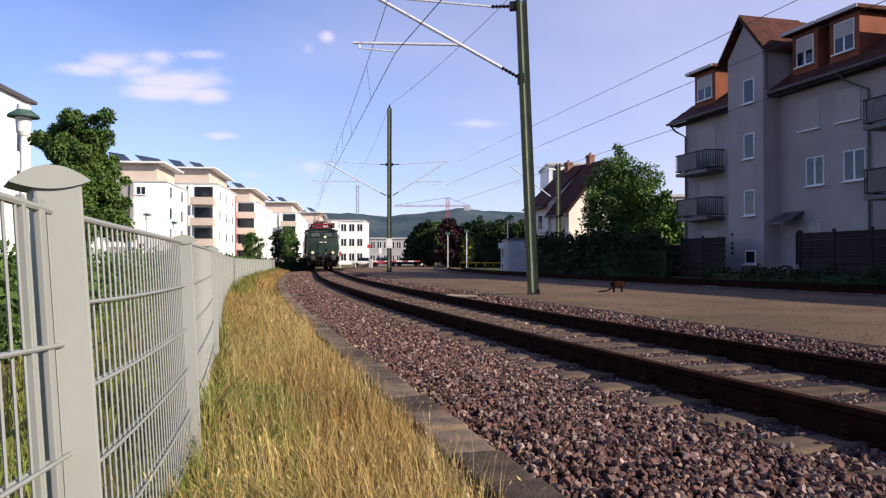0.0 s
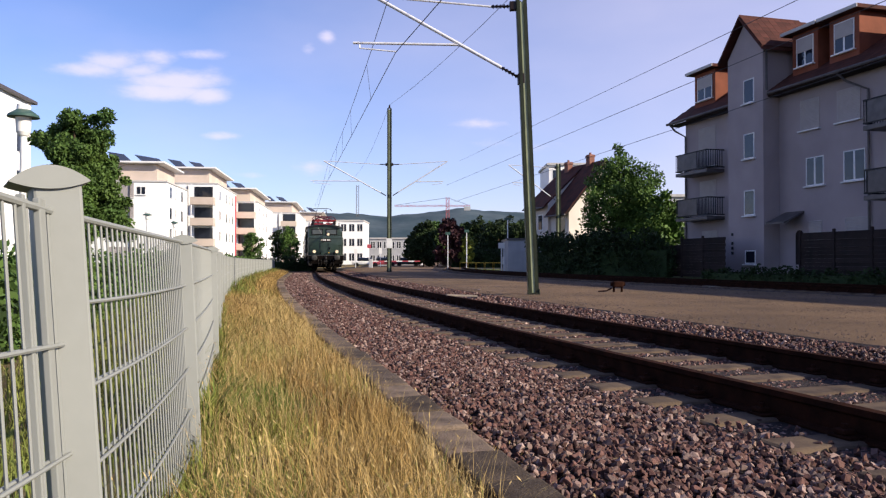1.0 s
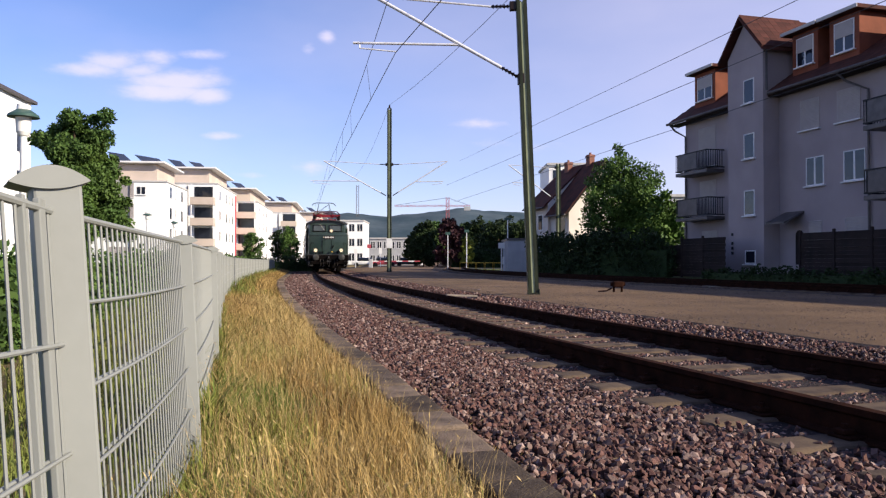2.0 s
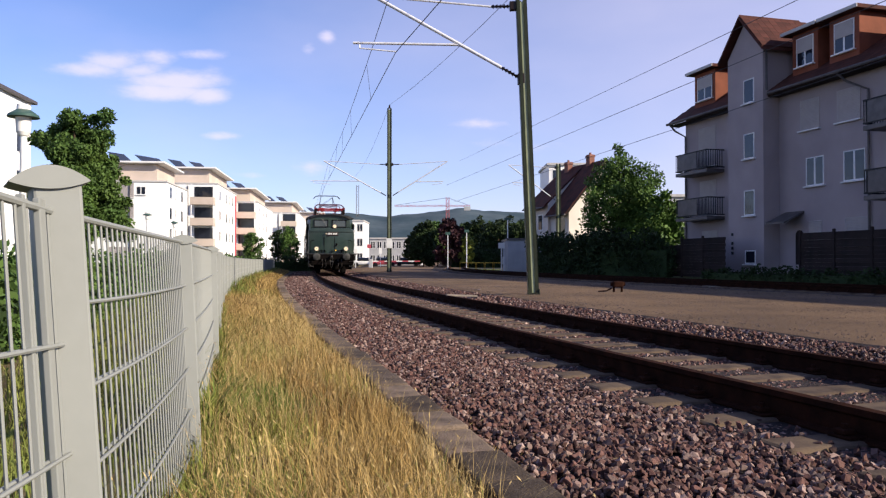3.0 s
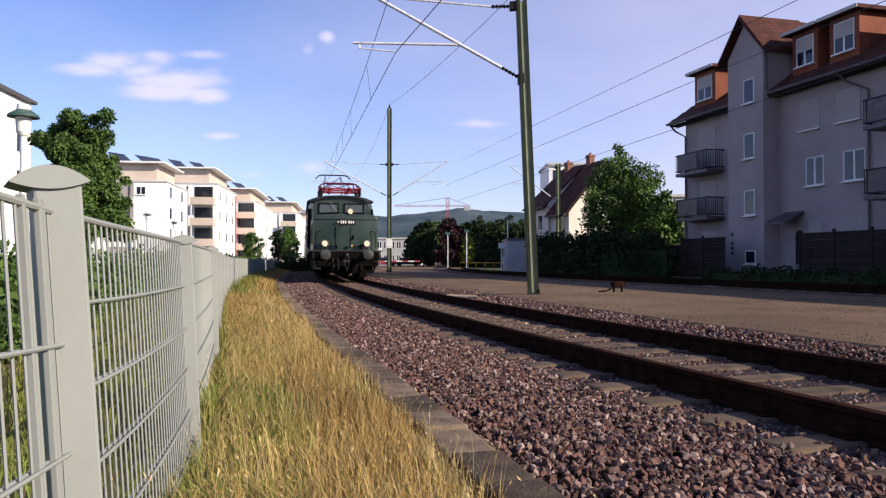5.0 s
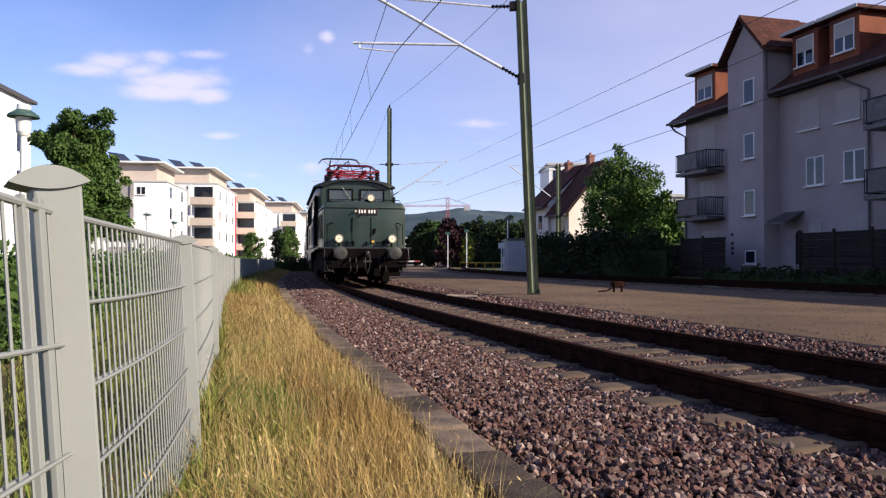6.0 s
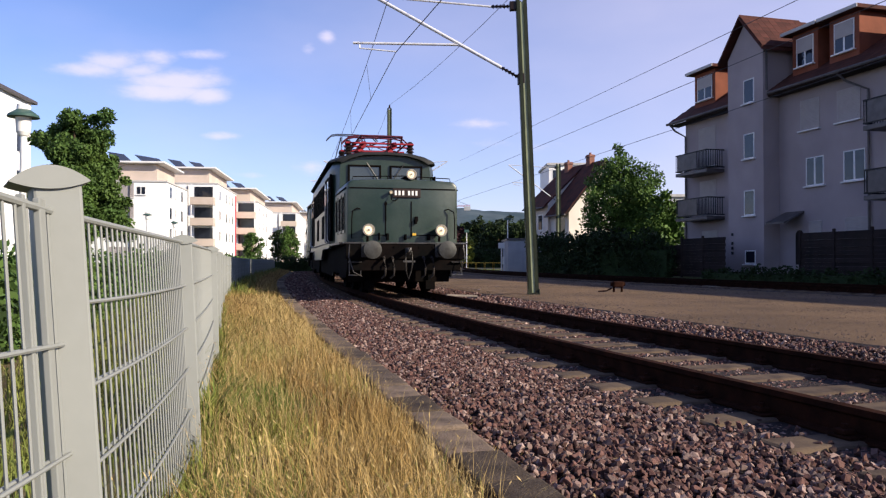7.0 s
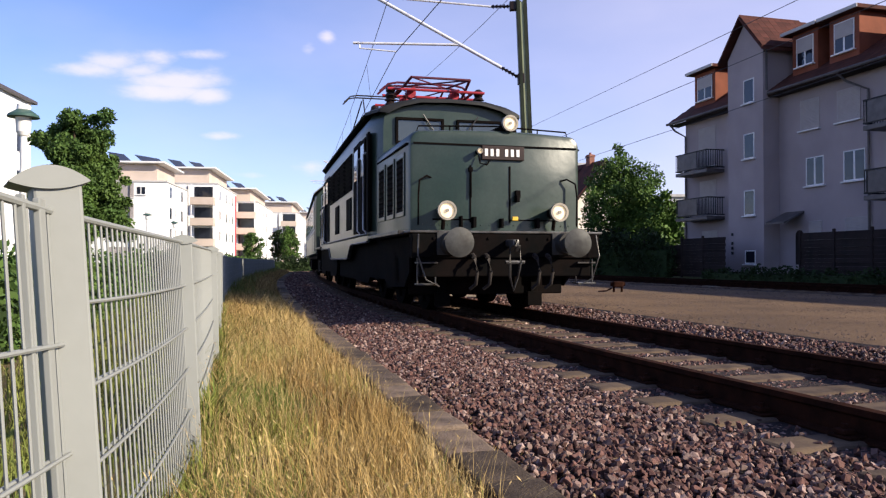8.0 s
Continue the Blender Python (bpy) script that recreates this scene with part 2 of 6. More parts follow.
M_CABGLASS = mat("cab_glass", (0.045, 0.055, 0.055), 0.12, 0, 0.2, 1, 5, 0.02, spec=0.8)
M_HOSE = mat("brake_hose", (0.045, 0.038, 0.034), 0.7, 0, 0.35, 8, 50, 0.1, (0.02, 0.017, 0.015))
M_PLATE = mat("plate_brown", (0.035, 0.022, 0.02), 0.5, 0, 0.2, 8, 40, 0)
M_WHITE = mat("white_paint", (0.78, 0.77, 0.74), 0.6, 0, 0.06, 2, 30, 0.03)
M_YELLOW = mat("yellow_mark", (0.75, 0.45, 0.06), 0.6, 0, 0.15, 6, 30, 0)
M_MAST = mat("mast_green", (0.028, 0.036, 0.020), 0.5, 0.1, 0.25, 3, 30, 0.08, (0.018, 0.02, 0.014))
M_WIRE = mat("wire_dark", (0.05, 0.05, 0.055), 0.5, 0.5, 0.1, 3, 30, 0)
M_INSUL = mat("insulator", (0.022, 0.014, 0.012), 0.3, 0, 0.2, 8, 30, 0)
M_ASPHALT = mat("asphalt", (0.055, 0.055, 0.057), 0.9, 0, 0.25, 1, 60, 0.3)


# ---- ground ----
def ground():
    """One sheet from behind the camera to the foot of the hills."""
    ys = [-40, -25, -15, -8, -4, -1] + [i * 0.5 for i in range(0, 41)] + [20 + 1.5 * i for i in range(1, 40)] + [85, 100, 130, 180, 260, 400, 700, 1200, 2500]
    bm = B()
    rows = []
    for y in ys:
        c = main_line(min(y, 75))[0]
        f = fence_line(min(y, 75))[0]
        lid = lid_line(min(y, 75))[0]
        sx = side_line(min(max(y, -20), 75))[0]
        xs = [(-2500, 0.1), (-300, 0.1), (-80, 0.1), (f - 12, 0.12), (f - 3, 0.17), (f, 0.19), ((f + lid) / 2, 0.16), (lid - 0.14, 0.05),
              (lid - 0.12, -0.12), (lid + 0.13, -0.12), (lid + 0.14, -0.02), (c - 1.75, 0.012), (c - 1.0, 0.022), (c + 1.0, 0.022), (c + 1.75, 0.012), (c + 2.2, YARD - 0.03), (c + 2.6, YARD), (c + (sx - c) / 2, YARD),
              (sx - 2.4, YARD - 0.02), (sx - 1.5, 0.13), (sx + 1.5, 0.13), (sx + 2.6, 0.10), (sx + 8, 0.1), (sx + 80, 0.1), (sx + 300, 0.1), (2500, 0.1)]
        rows.append([Vector((x, y, z + (0.012 * noise.noise((x * 1.3, y * 1.3, 0)) if abs(x) < 60 else 0))) for x, z in xs])
    bm_sweep(bm, rows)
    bm.faces.ensure_lookup_table()
    n = 25
    for i, fc in enumerate(bm.faces):
        k = i % n
        fc.material_index = 0 if k <= 3 else 1 if k <= 7 else 2 if k <= 14 else 3 if k <= 17 else 2 if k <= 19 else 0
        fc.smooth = True
    return tagged(part("ground", bm, [M_MEADOW, M_SOIL, M_BED, M_GRAVEL]), "flat ground of gravel yard, ballast beds and grass verges", "ground", kind="structure")


ground()

RAIL_SEC = [(-0.036, 0.0), (0.036, 0.0), (0.036, -0.035), (0.010, -0.050), (0.009, -0.145), (0.062, -0.158), (0.062, -0.17), (-0.062, -0.17), (-0.062, -0.158), (-0.009, -0.145), (-0.010, -0.050), (-0.036, -0.035)]


def rail(line, off, y0, y1, owner, lift=0.0):
    bm = B()
    rows = []
    y = y0
    while y <= y1:
        rows.append([Vector((*offset(line, y, off + px), RAIL + lift + pz)) for px, pz in RAIL_SEC])
        y += 0.6 if y < 25 else 1.5
    bm_sweep(bm, rows, closed=True)
    for fc in bm.faces:
        if fc.normal.z > 0.9 and fc.calc_center_median().z > RAIL + lift - 0.01:
            fc.material_index = 1
    bmesh.ops.recalc_face_normals(bm, faces=bm.faces[:])
    return part("rail", bm, [M_RUST, M_RAILTOP], owner)


SLEEPER_BM = B()
bm_box(SLEEPER_BM, -1.34, 1.34, -0.13, 0.13, -0.2, 0.0, 0.025)
SLEEPER = mesh_of("sleeper", SLEEPER_BM, M_SLEEPER)
CLIP_BM = B()
bm_box(CLIP_BM, -0.13, 0.13, -0.075, 0.075, 0.0, 0.018, 0.006)
for sx_ in (-1, 1):
    bm_rod(CLIP_BM, (sx_ * 0.085, 0, 0), (sx_ * 0.085, 0, 0.075), 0.018, 6)
    bm_box(CLIP_BM, sx_ * 0.085 - 0.04, sx_ * 0.085 + 0.04, -0.04, 0.04, 0.02, 0.05, 0.008)
CLIP = mesh_of("rail_clip", CLIP_BM, M_RUST)
GAUGE = 0.79


def track(name, line, y0, y1, step, label, lift=0.0):
    t = thing(name, Matrix.Identity(4), label, "railway track", kind="structure")
    for off in (-GAUGE, GAUGE):
        rail(line, off, y0, y1, t, lift)
    for y in stations(line, y0, y1, step):
        x, s = line(y)
        m = Matrix.Translation((x, y, 0.043 + lift)) @ Matrix.Rotation(math.atan2(-s, 1.0), 4, "Z")
        ob = share("sleeper", SLEEPER, t, m)
        if -2 < y < 22:
            for off in (-GAUGE, GAUGE):
                share("rail_clip", CLIP, ob, Matrix.Translation((off, 0, 0.0)))
    return t


track("track_main", main_line, -14.0, 90, 0.63, "rust-brown rails on concrete sleepers curving through ballast")
track("track_side", side_line, -6, 95, 0.65, "rusty second track lying in the shade beyond the yard", 0.13)


# ---- cable trough lids along the ballast ----
def trough():
    t = thing("cable_trough", Matrix.Identity(4), "weathered concrete cable trough with a row of lids", "cable trough", kind="structure")
    bm = B()
    bm_box(bm, -0.125, 0.125, -0.231, 0.231, -0.07, 0.0, 0.016)
    lid = mesh_of("lid", bm, M_LID)
    rnd = random.Random(5)
    for y in stations(lid_line, -9.0, 62, 0.505):
        x, s = lid_line(y)
        s += 0.07 * math.exp(-(max(y, 0) - 3) / 5.0)
        m = pose(x, y, 0.088 + rnd.uniform(-0.012, 0.010), rnd.uniform(-2.0, 2.0), rnd.uniform(-2.0, 2.0), math.degrees(math.atan2(-s, 1)) + rnd.uniform(-0.8, 0.8))
        share("lid", lid, t, m)
    for side in (-0.16, 0.155):
        bm = B()
        rows = []
        y = -9.5
        while y < 63:
            x, s = lid_line(y)
            n = math.hypot(1, s)
            rows.append([Vector((x + (side + a) / n, y - (side + a) * s / n, z)) for a, z in ((-0.02, -0.15), (-0.02, 0.035), (0.02, 0.035), (0.02, -0.15))])
            y += 0.5
        bm_sweep(bm, rows, closed=True)
        part("trough_wall", bm, M_LID, t)
    return t


trough()


# ---- the locomotive: local y runs back from its lamps, z from the rail heads ----
def tube_ring(bm, c, r, t, depth, seg=24):
    """A short open ring about the y axis."""
    c = Vector(c)
    prof = ((r - t, 0), (r, 0), (r, depth), (r - t, depth))
    rows = []
    for k in range(seg + 1):
        a = 6.28318 * k / seg
        rows.append([c + Vector((pr * math.cos(a), py, pr * math.sin(a))) for pr, py in prof])
    bm_sweep(bm, rows)
    rows = [[r_[3], r_[0]] for r_ in rows]
    bm_sweep(bm, rows)


def disc(bm, c, r, dome=0.0, seg=24, rings=4):
    """A disc facing -y, bulged by dome."""
    c = Vector(c)
    mid = bm.verts.new(c + Vector((0, -dome, 0)))
    prev = None
    for i in range(1, rings + 1):
        q = i / rings
        cur = [bm.verts.new(c + Vector((r * q * math.cos(6.28318 * k / seg), -dome * (1 - q * q), r * q * math.sin(6.28318 * k / seg)))) for k in range(seg)]
        for k in range(seg):
            if prev is None:
                bm.faces.new((mid, cur[k], cur[(k + 1) % seg]))
            else:
                bm.faces.new((prev[k], cur[k], cur[(k + 1) % seg], prev[(k + 1) % seg]))
        prev = cur


def head_lamp(parent, x, y, z, r, glow=True):
    bm = B()
    bm_rod(bm, (x, y + 0.02, z), (x, y + 0.30, z), r * 1.0, 20, r * 0.62)
    bm_rod(bm, (x, y + 0.2, z - r * 0.7), (x, y + 0.25, z - r * 2.0), 0.03, 8)
    body = part("lamp_housing", bm, M_LOCO_D, parent, "dark headlamp housing", True)
    bm = B()
    tube_ring(bm, (x, y - 0.02, z), r * 1.08, r * 0.26, 0.06)
    part("lamp_ring", bm, M_CHROME, parent, "pale metal lamp rim", True)
    bm = B()
    disc(bm, (x, y + 0.015, z), r * 0.84, 0.02)
    part("lamp_lens", bm, M_LENS, parent, "lit warm headlamp lens", True)
    bm = B()
    bm_rod(bm, (x, y - 0.028, z), (x, y + 0.0, z), r * 0.2, 12)
    part("lamp_bulb", bm, M_CHROME, parent, "", True)
    return body


def hood_mesh(y0, y1):
    """Rounded bonnet shell."""
    bm = B()
    w0, w1 = 1.345, 1.37
    rows = []
    n = 7
    for j, (y, inset) in enumerate(((y0 - 0.0, 0.06), (y0 + 0.02, 0.02), (y0 + 0.07, 0.0), ((y0 + y1) / 2, 0.0), (y1, 0.0))):
        w = w0 + (w1 - w0) * (y - y0) / (y1 - y0) - inset
        top = 2.70 - inset
        r = 0.17
        sec = [(-w, 1.22), (-w, 1.8), (-w, top - r - 0.02)]
        for k in range(1, n):
            a = math.pi * (1 - k / (2 * n))
            sec.append((-w + r + r * math.cos(a), top - r + r * math.sin(a)))
        sec += [(-0.6, top + 0.03), (0.0, top + 0.045)]
        sec = sec + [(-x, z) for x, z in sec[-2::-1]]
        rows.append([Vector((x, y, z)) for x, z in sec])
    bm_sweep(bm, rows, closed=True)
    return bm


def bogie(name, loco, y_mid, flip, with_detail):
    """Bogie frame with its bonnet; local origin at the pivot."""
    def Y(y):
        return y - 3.3
    bm = B()
    for s in (-1, 1):
        bm_box(bm, s * 1.15 - 0.06, s * 1.15 + 0.06, Y(0.35), Y(6.4), 0.72, 1.12, 0.02)
        for ya in (1.45, 3.3, 5.15):
            bm_box(bm, s * 1.18 - 0.13, s * 1.18 + 0.13, Y(ya) - 0.24, Y(ya) + 0.24, 0.42, 0.9, 0.04)
            bm_box(bm, s * 1.24 - 0.05, s * 1.24 + 0.05, Y(ya) - 0.6, Y(ya) + 0.6, 0.92, 1.02, 0.02)
            bm_rod(bm, (s * 1.2, Y(ya) - 0.55, 0.95), (s * 1.2, Y(ya) - 0.55, 0.5), 0.035, 8)
            bm_rod(bm, (s * 1.2, Y(ya) + 0.55, 0.95), (s * 1.2, Y(ya) + 0.55, 0.5), 0.035, 8)
        bm_box(bm, s * 1.0 - 0.25, s * 1.0 + 0.25, Y(2.1), Y(2.7), 0.3, 0.72, 0.03)
        bm_box(bm, s * 0.75 - 0.06, s * 0.75 + 0.06, Y(0.72), Y(0.80), 0.10, 0.75, 0.01)
        bm_box(bm, s * 0.75 - 0.12, s * 0.75 + 0.12, Y(0.70), Y(0.74), 0.08, 0.30, 0.01)
    bm_box(bm, -1.1, 1.1, Y(1.8), Y(2.4), 0.35, 0.9, 0.05)
    bm_box(bm, -1.1, 1.1, Y(4.1), Y(4.6), 0.35, 0.9, 0.05)
    bm_box(bm, -0.9, 0.9, Y(0.5), Y(6.2), 0.85, 1.1, 0.02)
    for s in (-1, 1):
        # deep plate frames outside the wheels
        bm_prism(bm, [(Y(0.5), 1.14), (Y(0.5), 0.62), (Y(0.85), 0.38), (Y(2.3), 0.34), (Y(2.5), 0.46), (Y(4.1), 0.46), (Y(4.3), 0.34), (Y(6.2), 0.38), (Y(6.5), 0.7), (Y(6.5), 1.14)], 0.04, Matrix(((0, 0, 1, s * 1.29 - 0.02), (1, 0, 0, 0), (0, 1, 0, 0), (0, 0, 0, 1))))
    # cross plates added to keep light out from under the locomotive
    bm_box(bm, -1.25, 1.25, Y(0.80), Y(0.86), 0.26, 0.86, 0.02)
    bm_box(bm, -1.2, 1.2, Y(6.3), Y(6.4), 0.35, 1.0, 0.02)
    root = part(name, bm, M_LOCO_D, loco, "near-black six-wheeled bogie frame, shade put into its colour")
    root.matrix_basis = pose(0, y_mid, 0, 0, 0, 180 if flip else 0)
    bm = hood_mesh(Y(0.33), Y(2.95))
    hood = part("hood", bm, M_LOCO, root, "dull green bonnet with rounded edges", True)
    # seam under the top edge, and panel ribs
    bm = B()
    bm_box(bm, -1.285, 1.285, Y(0.315), Y(0.34), 2.49, 2.515)
    for x in (-0.42, 0.20):
        bm_box(bm, x - 0.012, x + 0.012, Y(0.316), Y(0.335), 1.35, 2.2, 0.004)
    for s in (-1, 1):
        bm_box(bm, s * 1.36 - 0.02, s * 1.36 + 0.02, Y(0.42), Y(2.93), 2.49, 2.515)
    part("seam", bm, M_LOCO_D, root)
    # side ventilation panels
    for s in (-1, 1):
        for k in range(3):
            y0 = 0.62 + k * 0.75
            xo = s * (1.352 + 0.007 * k)
            bm = B()
            for a0, a1, z0, z1 in ((0, 0.05, 1.45, 2.4), (0.55, 0.60, 1.45, 2.4), (0.05, 0.55, 1.45, 1.52), (0.05, 0.55, 2.33, 2.4)):
                bm_box(bm, xo - 0.02, xo + 0.02, Y(y0 + a0), Y(y0 + a1), z0, z1, 0.006)
            panel = part("vent_frame", bm, M_LOCO, root)
            bm = B()
            bm_box(bm, xo - 0.008, xo + 0.008, Y(y0 + 0.05), Y(y0 + 0.55), 1.52, 2.33)
            for q in range(9):
                bm_box(bm, -0.012, 0.012, Y(y0 + 0.05), Y(y0 + 0.55), -0.03, 0.03, 0, Matrix.Translation((xo, 0, 1.58 + q * 0.088)) @ Matrix.Rotation(s * 0.6, 4, "Y"))
            part("louvre", bm, M_LOCO_D, root)
    # hatch and rivet line on the front
    bm = B()
    for x0, x1, z0, z1 in ((-1.0, -0.42, 1.38, 1.40), (0.2, 0.95, 1.38, 1.40)):
        bm_box(bm, x0, x1, Y(0.322), Y(0.334), z0, z1)
    part("hatch_seam", bm, M_LOCO_D, root)
    bm = B()
    for k in range(19):
        bmesh.ops.create_icosphere(bm, subdivisions=1, radius=0.011, matrix=Matrix.Translation((-1.15 + k * 0.128, Y(0.330), 1.31)))
    tagged(part("rivets", bm, M_LOCO, root), kind="stuff")
    # running board with its pale worn edge
    bm = B()
    for s in (-1, 1):
        bm_box(bm, s * 1.44 - 0.09, s * 1.44 + 0.09, Y(0.25), Y(2.95), 1.16, 1.22, 0.01)
    bm_box(bm, -1.46, 1.46, Y(-0.20), Y(0.33), 1.17, 1.205, 0.01)
    part("running_board", bm, M_STEEL, root, "worn grey footplate")
    def G(y):
        return Y(y - 0.24)
    # buffer beam
    bm = B()
    bm_box(bm, -1.42, 1.42, G(0.06), G(0.24), 0.82, 1.165, 0.015)
    bm_box(bm, -1.3, 1.3, G(0.10), G(0.30), 0.55, 0.83, 0.02)
    for x in (-1.1, -0.62, -0.3, 0.3, 0.62, 1.1):
        for z in (0.88, 1.10):
            bm_rod(bm, (x, G(0.04), z), (x, G(0.07), z), 0.022, 6)
    part("buffer_beam", bm, M_LOCO_D, root, "near-black buffer beam")
    for s in (-1, 1):
        bm = B()
        x = s * 0.865
        bm_rod(bm, (x, G(-0.10), 1.03), (x, G(0.08), 1.03), 0.15, 20, 0.17)
        bm_rod(bm, (x, G(-0.38), 1.03), (x, G(-0.08), 1.03), 0.105, 20)
        bm_rod(bm, (x, G(-0.41), 1.03), (x, G(-0.37), 1.03), 0.205, 28, 0.195)
        disc(bm, (x, G(-0.41), 1.03), 0.205, 0.035, 28)
        bm_box(bm, x - 0.2, x + 0.2, G(0.04), G(0.07), 0.86, 1.2, 0.01)
        part("buffer", bm, M_BUFFER, root, "round worn steel buffer", True)
        head_lamp(root, s * 0.865, Y(0.0), 1.50, 0.13)
        bm = B()
        bm_path(bm, [(s * 1.24, Y(0.22), 1.3), (s * 1.24, Y(0.2), 1.75), (s * 1.22, Y(0.22), 1.95), (s * 1.10, Y(0.26), 2.02), (s * 1.02, Y(0.34), 2.0)], 0.014)
        part("grab_rail", bm, M_LOCO_D, root)
    # lamp irons, marker and small fittings on the beam
    for x, z, w, h in ((-0.38, 1.27, 0.05, 0.16), (0.05, 1.27, 0.04, 0.14), (-0.58, 1.26, 0.03, 0.18), (0.30, 1.66, 0.05, 0.10), (0.62, 1.27, 0.05, 0.15)):
        bm = B()
        bm_box(bm, x - w / 2, x + w / 2, Y(0.22), Y(0.34), z, z + h, 0.006)
        part("lamp_iron", bm, M_LOCO_D, root)
    bm = B()
    bm_box(bm, 0.21, 0.30, Y(0.23), Y(0.26), 1.38, 1.44, 0.006)
    part("marker_plate", bm, M_YELLOW, root, "small orange-yellow marker")
    # coupling and hoses
    bm = B()
    bm_box(bm, -0.05, 0.05, G(-0.25), G(0.1), 0.98, 1.08, 0.02)
    bm_path(bm, [(0.0, G(-0.25), 1.06), (0.0, G(-0.30), 0.98), (0.0, G(-0.24), 0.92)], 0.03)
    for s in (-1, 1):
        bm_path(bm, [(s * 0.07, G(-0.2), 1.0), (s * 0.08, G(-0.22), 0.75), (s * 0.06, G(-0.16), 0.55)], 0.018)
    bm_rod(bm, (-0.14, G(-0.2), 0.76), (0.14, G(-0.2), 0.76), 0.028, 8)
    bm_path(bm, [(-0.06, G(-0.16), 0.55), (0.0, G(-0.14), 0.36), (0.06, G(-0.16), 0.55)], 0.018)
    part("screw_coupling", bm, M_STEEL, root, "hanging steel screw coupling", True)
    for x in (-0.55, -0.35, 0.38, 0.58):
        bm = B()
        bm_path(bm, [(x, G(0.05), 0.85), (x, G(-0.1), 0.80), (x + 0.02, G(-0.13), 0.62), (x + 0.02, G(-0.06), 0.45), (x - 0.05, G(0.0), 0.38)], 0.024, 8)
        bm_rod(bm, (x, G(0.04), 0.86), (x, G(-0.06), 0.82), 0.035, 8)
        part("brake_hose", bm, M_HOSE, root, "dusty black brake hose", True)
    for s in (-1, 1):
        bm = B()
        for z in (0.45, 0.75):
            bm_box(bm, s * 1.2 - 0.14, s * 1.2 + 0.14, G(0.02), G(0.24), z - 0.012, z + 0.012, 0.004)
        for x in (s * 1.2 - 0.13, s * 1.2 + 0.13):
            bm_path(bm, [(x, G(0.12), 0.9), (x, G(0.12), 0.44)], 0.012)
        bm_path(bm, [(s * 1.34, G(0.0), 1.15), (s * 1.36, G(-0.06), 0.85), (s * 1.25, G(-0.06), 0.52), (s * 1.05, G(-0.02), 0.42)], 0.012)
        part("step", bm, M_STEEL, root, "steel shunter's step")
    # bonnet handrail
    bm = B()
    pts = [(-1.22, Y(0.5), 2.64), (-1.18, Y(0.48), 2.78), (0, Y(0.46), 2.82), (1.18, Y(0.48), 2.78), (1.22, Y(0.5), 2.64)]
    bm_path(bm, pts, 0.013)
    for x in (-0.7, -0.35, 0.35, 0.7):
        bm_path(bm, [(x, Y(0.47), 2.7), (x, Y(0.465), 2.80)], 0.011)
    part("handrail", bm, M_LOCO_D, root)
    # number board: dark board with plain white bars in place of its characters
    bm = B()
    bm_box(bm, -0.25, 0.42, Y(0.285), Y(0.325), 2.29, 2.50, 0.008)
    board = part("number_board", bm, M_PLATE, root, "dark brown board with white bars")
    for k, x in enumerate((-0.185, -0.095, -0.005, 0.135, 0.225, 0.315)):
        bm = B()
        bm_box(bm, x - 0.025, x + 0.025, Y(0.278), Y(0.288), 2.34, 2.45, 0.004)
        part("bar", bm, M_WHITE, root, "plain white bar")
    # side lamp and socket left of the board
    head_lamp(root, -0.31, Y(0.20), 2.40, 0.04)
    bm = B()
    bm_path(bm, [(-0.30, Y(0.28), 2.34), (-0.30, Y(0.22), 2.22), (-0.20, Y(0.22), 2.20), (-0.12, Y(0.29), 2.28)], 0.012)
    bm_path(bm, [(-0.42, Y(0.30), 2.16), (-0.42, Y(0.29), 1.72)], 0.014)
    bm_box(bm, -0.45, -0.39, Y(0.29), Y(0.34), 2.1, 2.17, 0.006)
    bm_box(bm, 0.28, 0.36, Y(0.28), Y(0.33), 1.72, 1.84, 0.01)
    part("cable", bm, M_LOCO_D, root)
    # top lamp on a bracket
    bm = B()
    bm_box(bm, 0.0, 0.34, Y(0.42), Y(0.7), 2.70, 2.80, 0.03)
    bm_rod(bm, (0.2, Y(0.5), 2.78), (0.2, Y(0.5), 2.86), 0.05, 10)
    part("lamp_bracket", bm, M_LOCO_D, root)
    head_lamp(root, 0.2, Y(0.30), 2.85, 0.115)
    # wheelsets
    sets = []
    for ya in (1.45, 3.3, 5.15):
        bm = B()
        bm_rod(bm, (-1.1, 0, 0), (1.1, 0, 0), 0.09, 12)
        for s in (-1, 1):
            bm_rod(bm, (s * 0.73, 0, 0), (s * 0.87, 0, 0), 0.62, 32)
            bm_rod(bm, (s * 0.71, 0, 0), (s * 0.74, 0, 0), 0.65, 32)
            for q in range(6):
                a = q * math.pi / 3
                bm_rod(bm, (s * 0.88, 0.12 * math.cos(a), 0.12 * math.sin(a)), (s * 0.88, 0.5 * math.cos(a), 0.5 * math.sin(a)), 0.04, 6)
        w = part("wheelset", bm, M_LOCO_D, root, "", True)
        w.matrix_basis = pose(0, Y(ya), 0.62)
        sets.append((w, Y(ya)))
    return root, sets


def body_section(w, z0, zs, crown):
    sec = [(-w, z0), (-w, zs - 0.25), (-w + 0.02, zs - 0.08), (-w + 0.10, zs + 0.04), (-w * 0.72, zs + crown * 0.55), (-w * 0.4, zs + crown * 0.88), (0, zs + crown)]
    return sec + [(-x, z) for x, z in sec[-2::-1]]


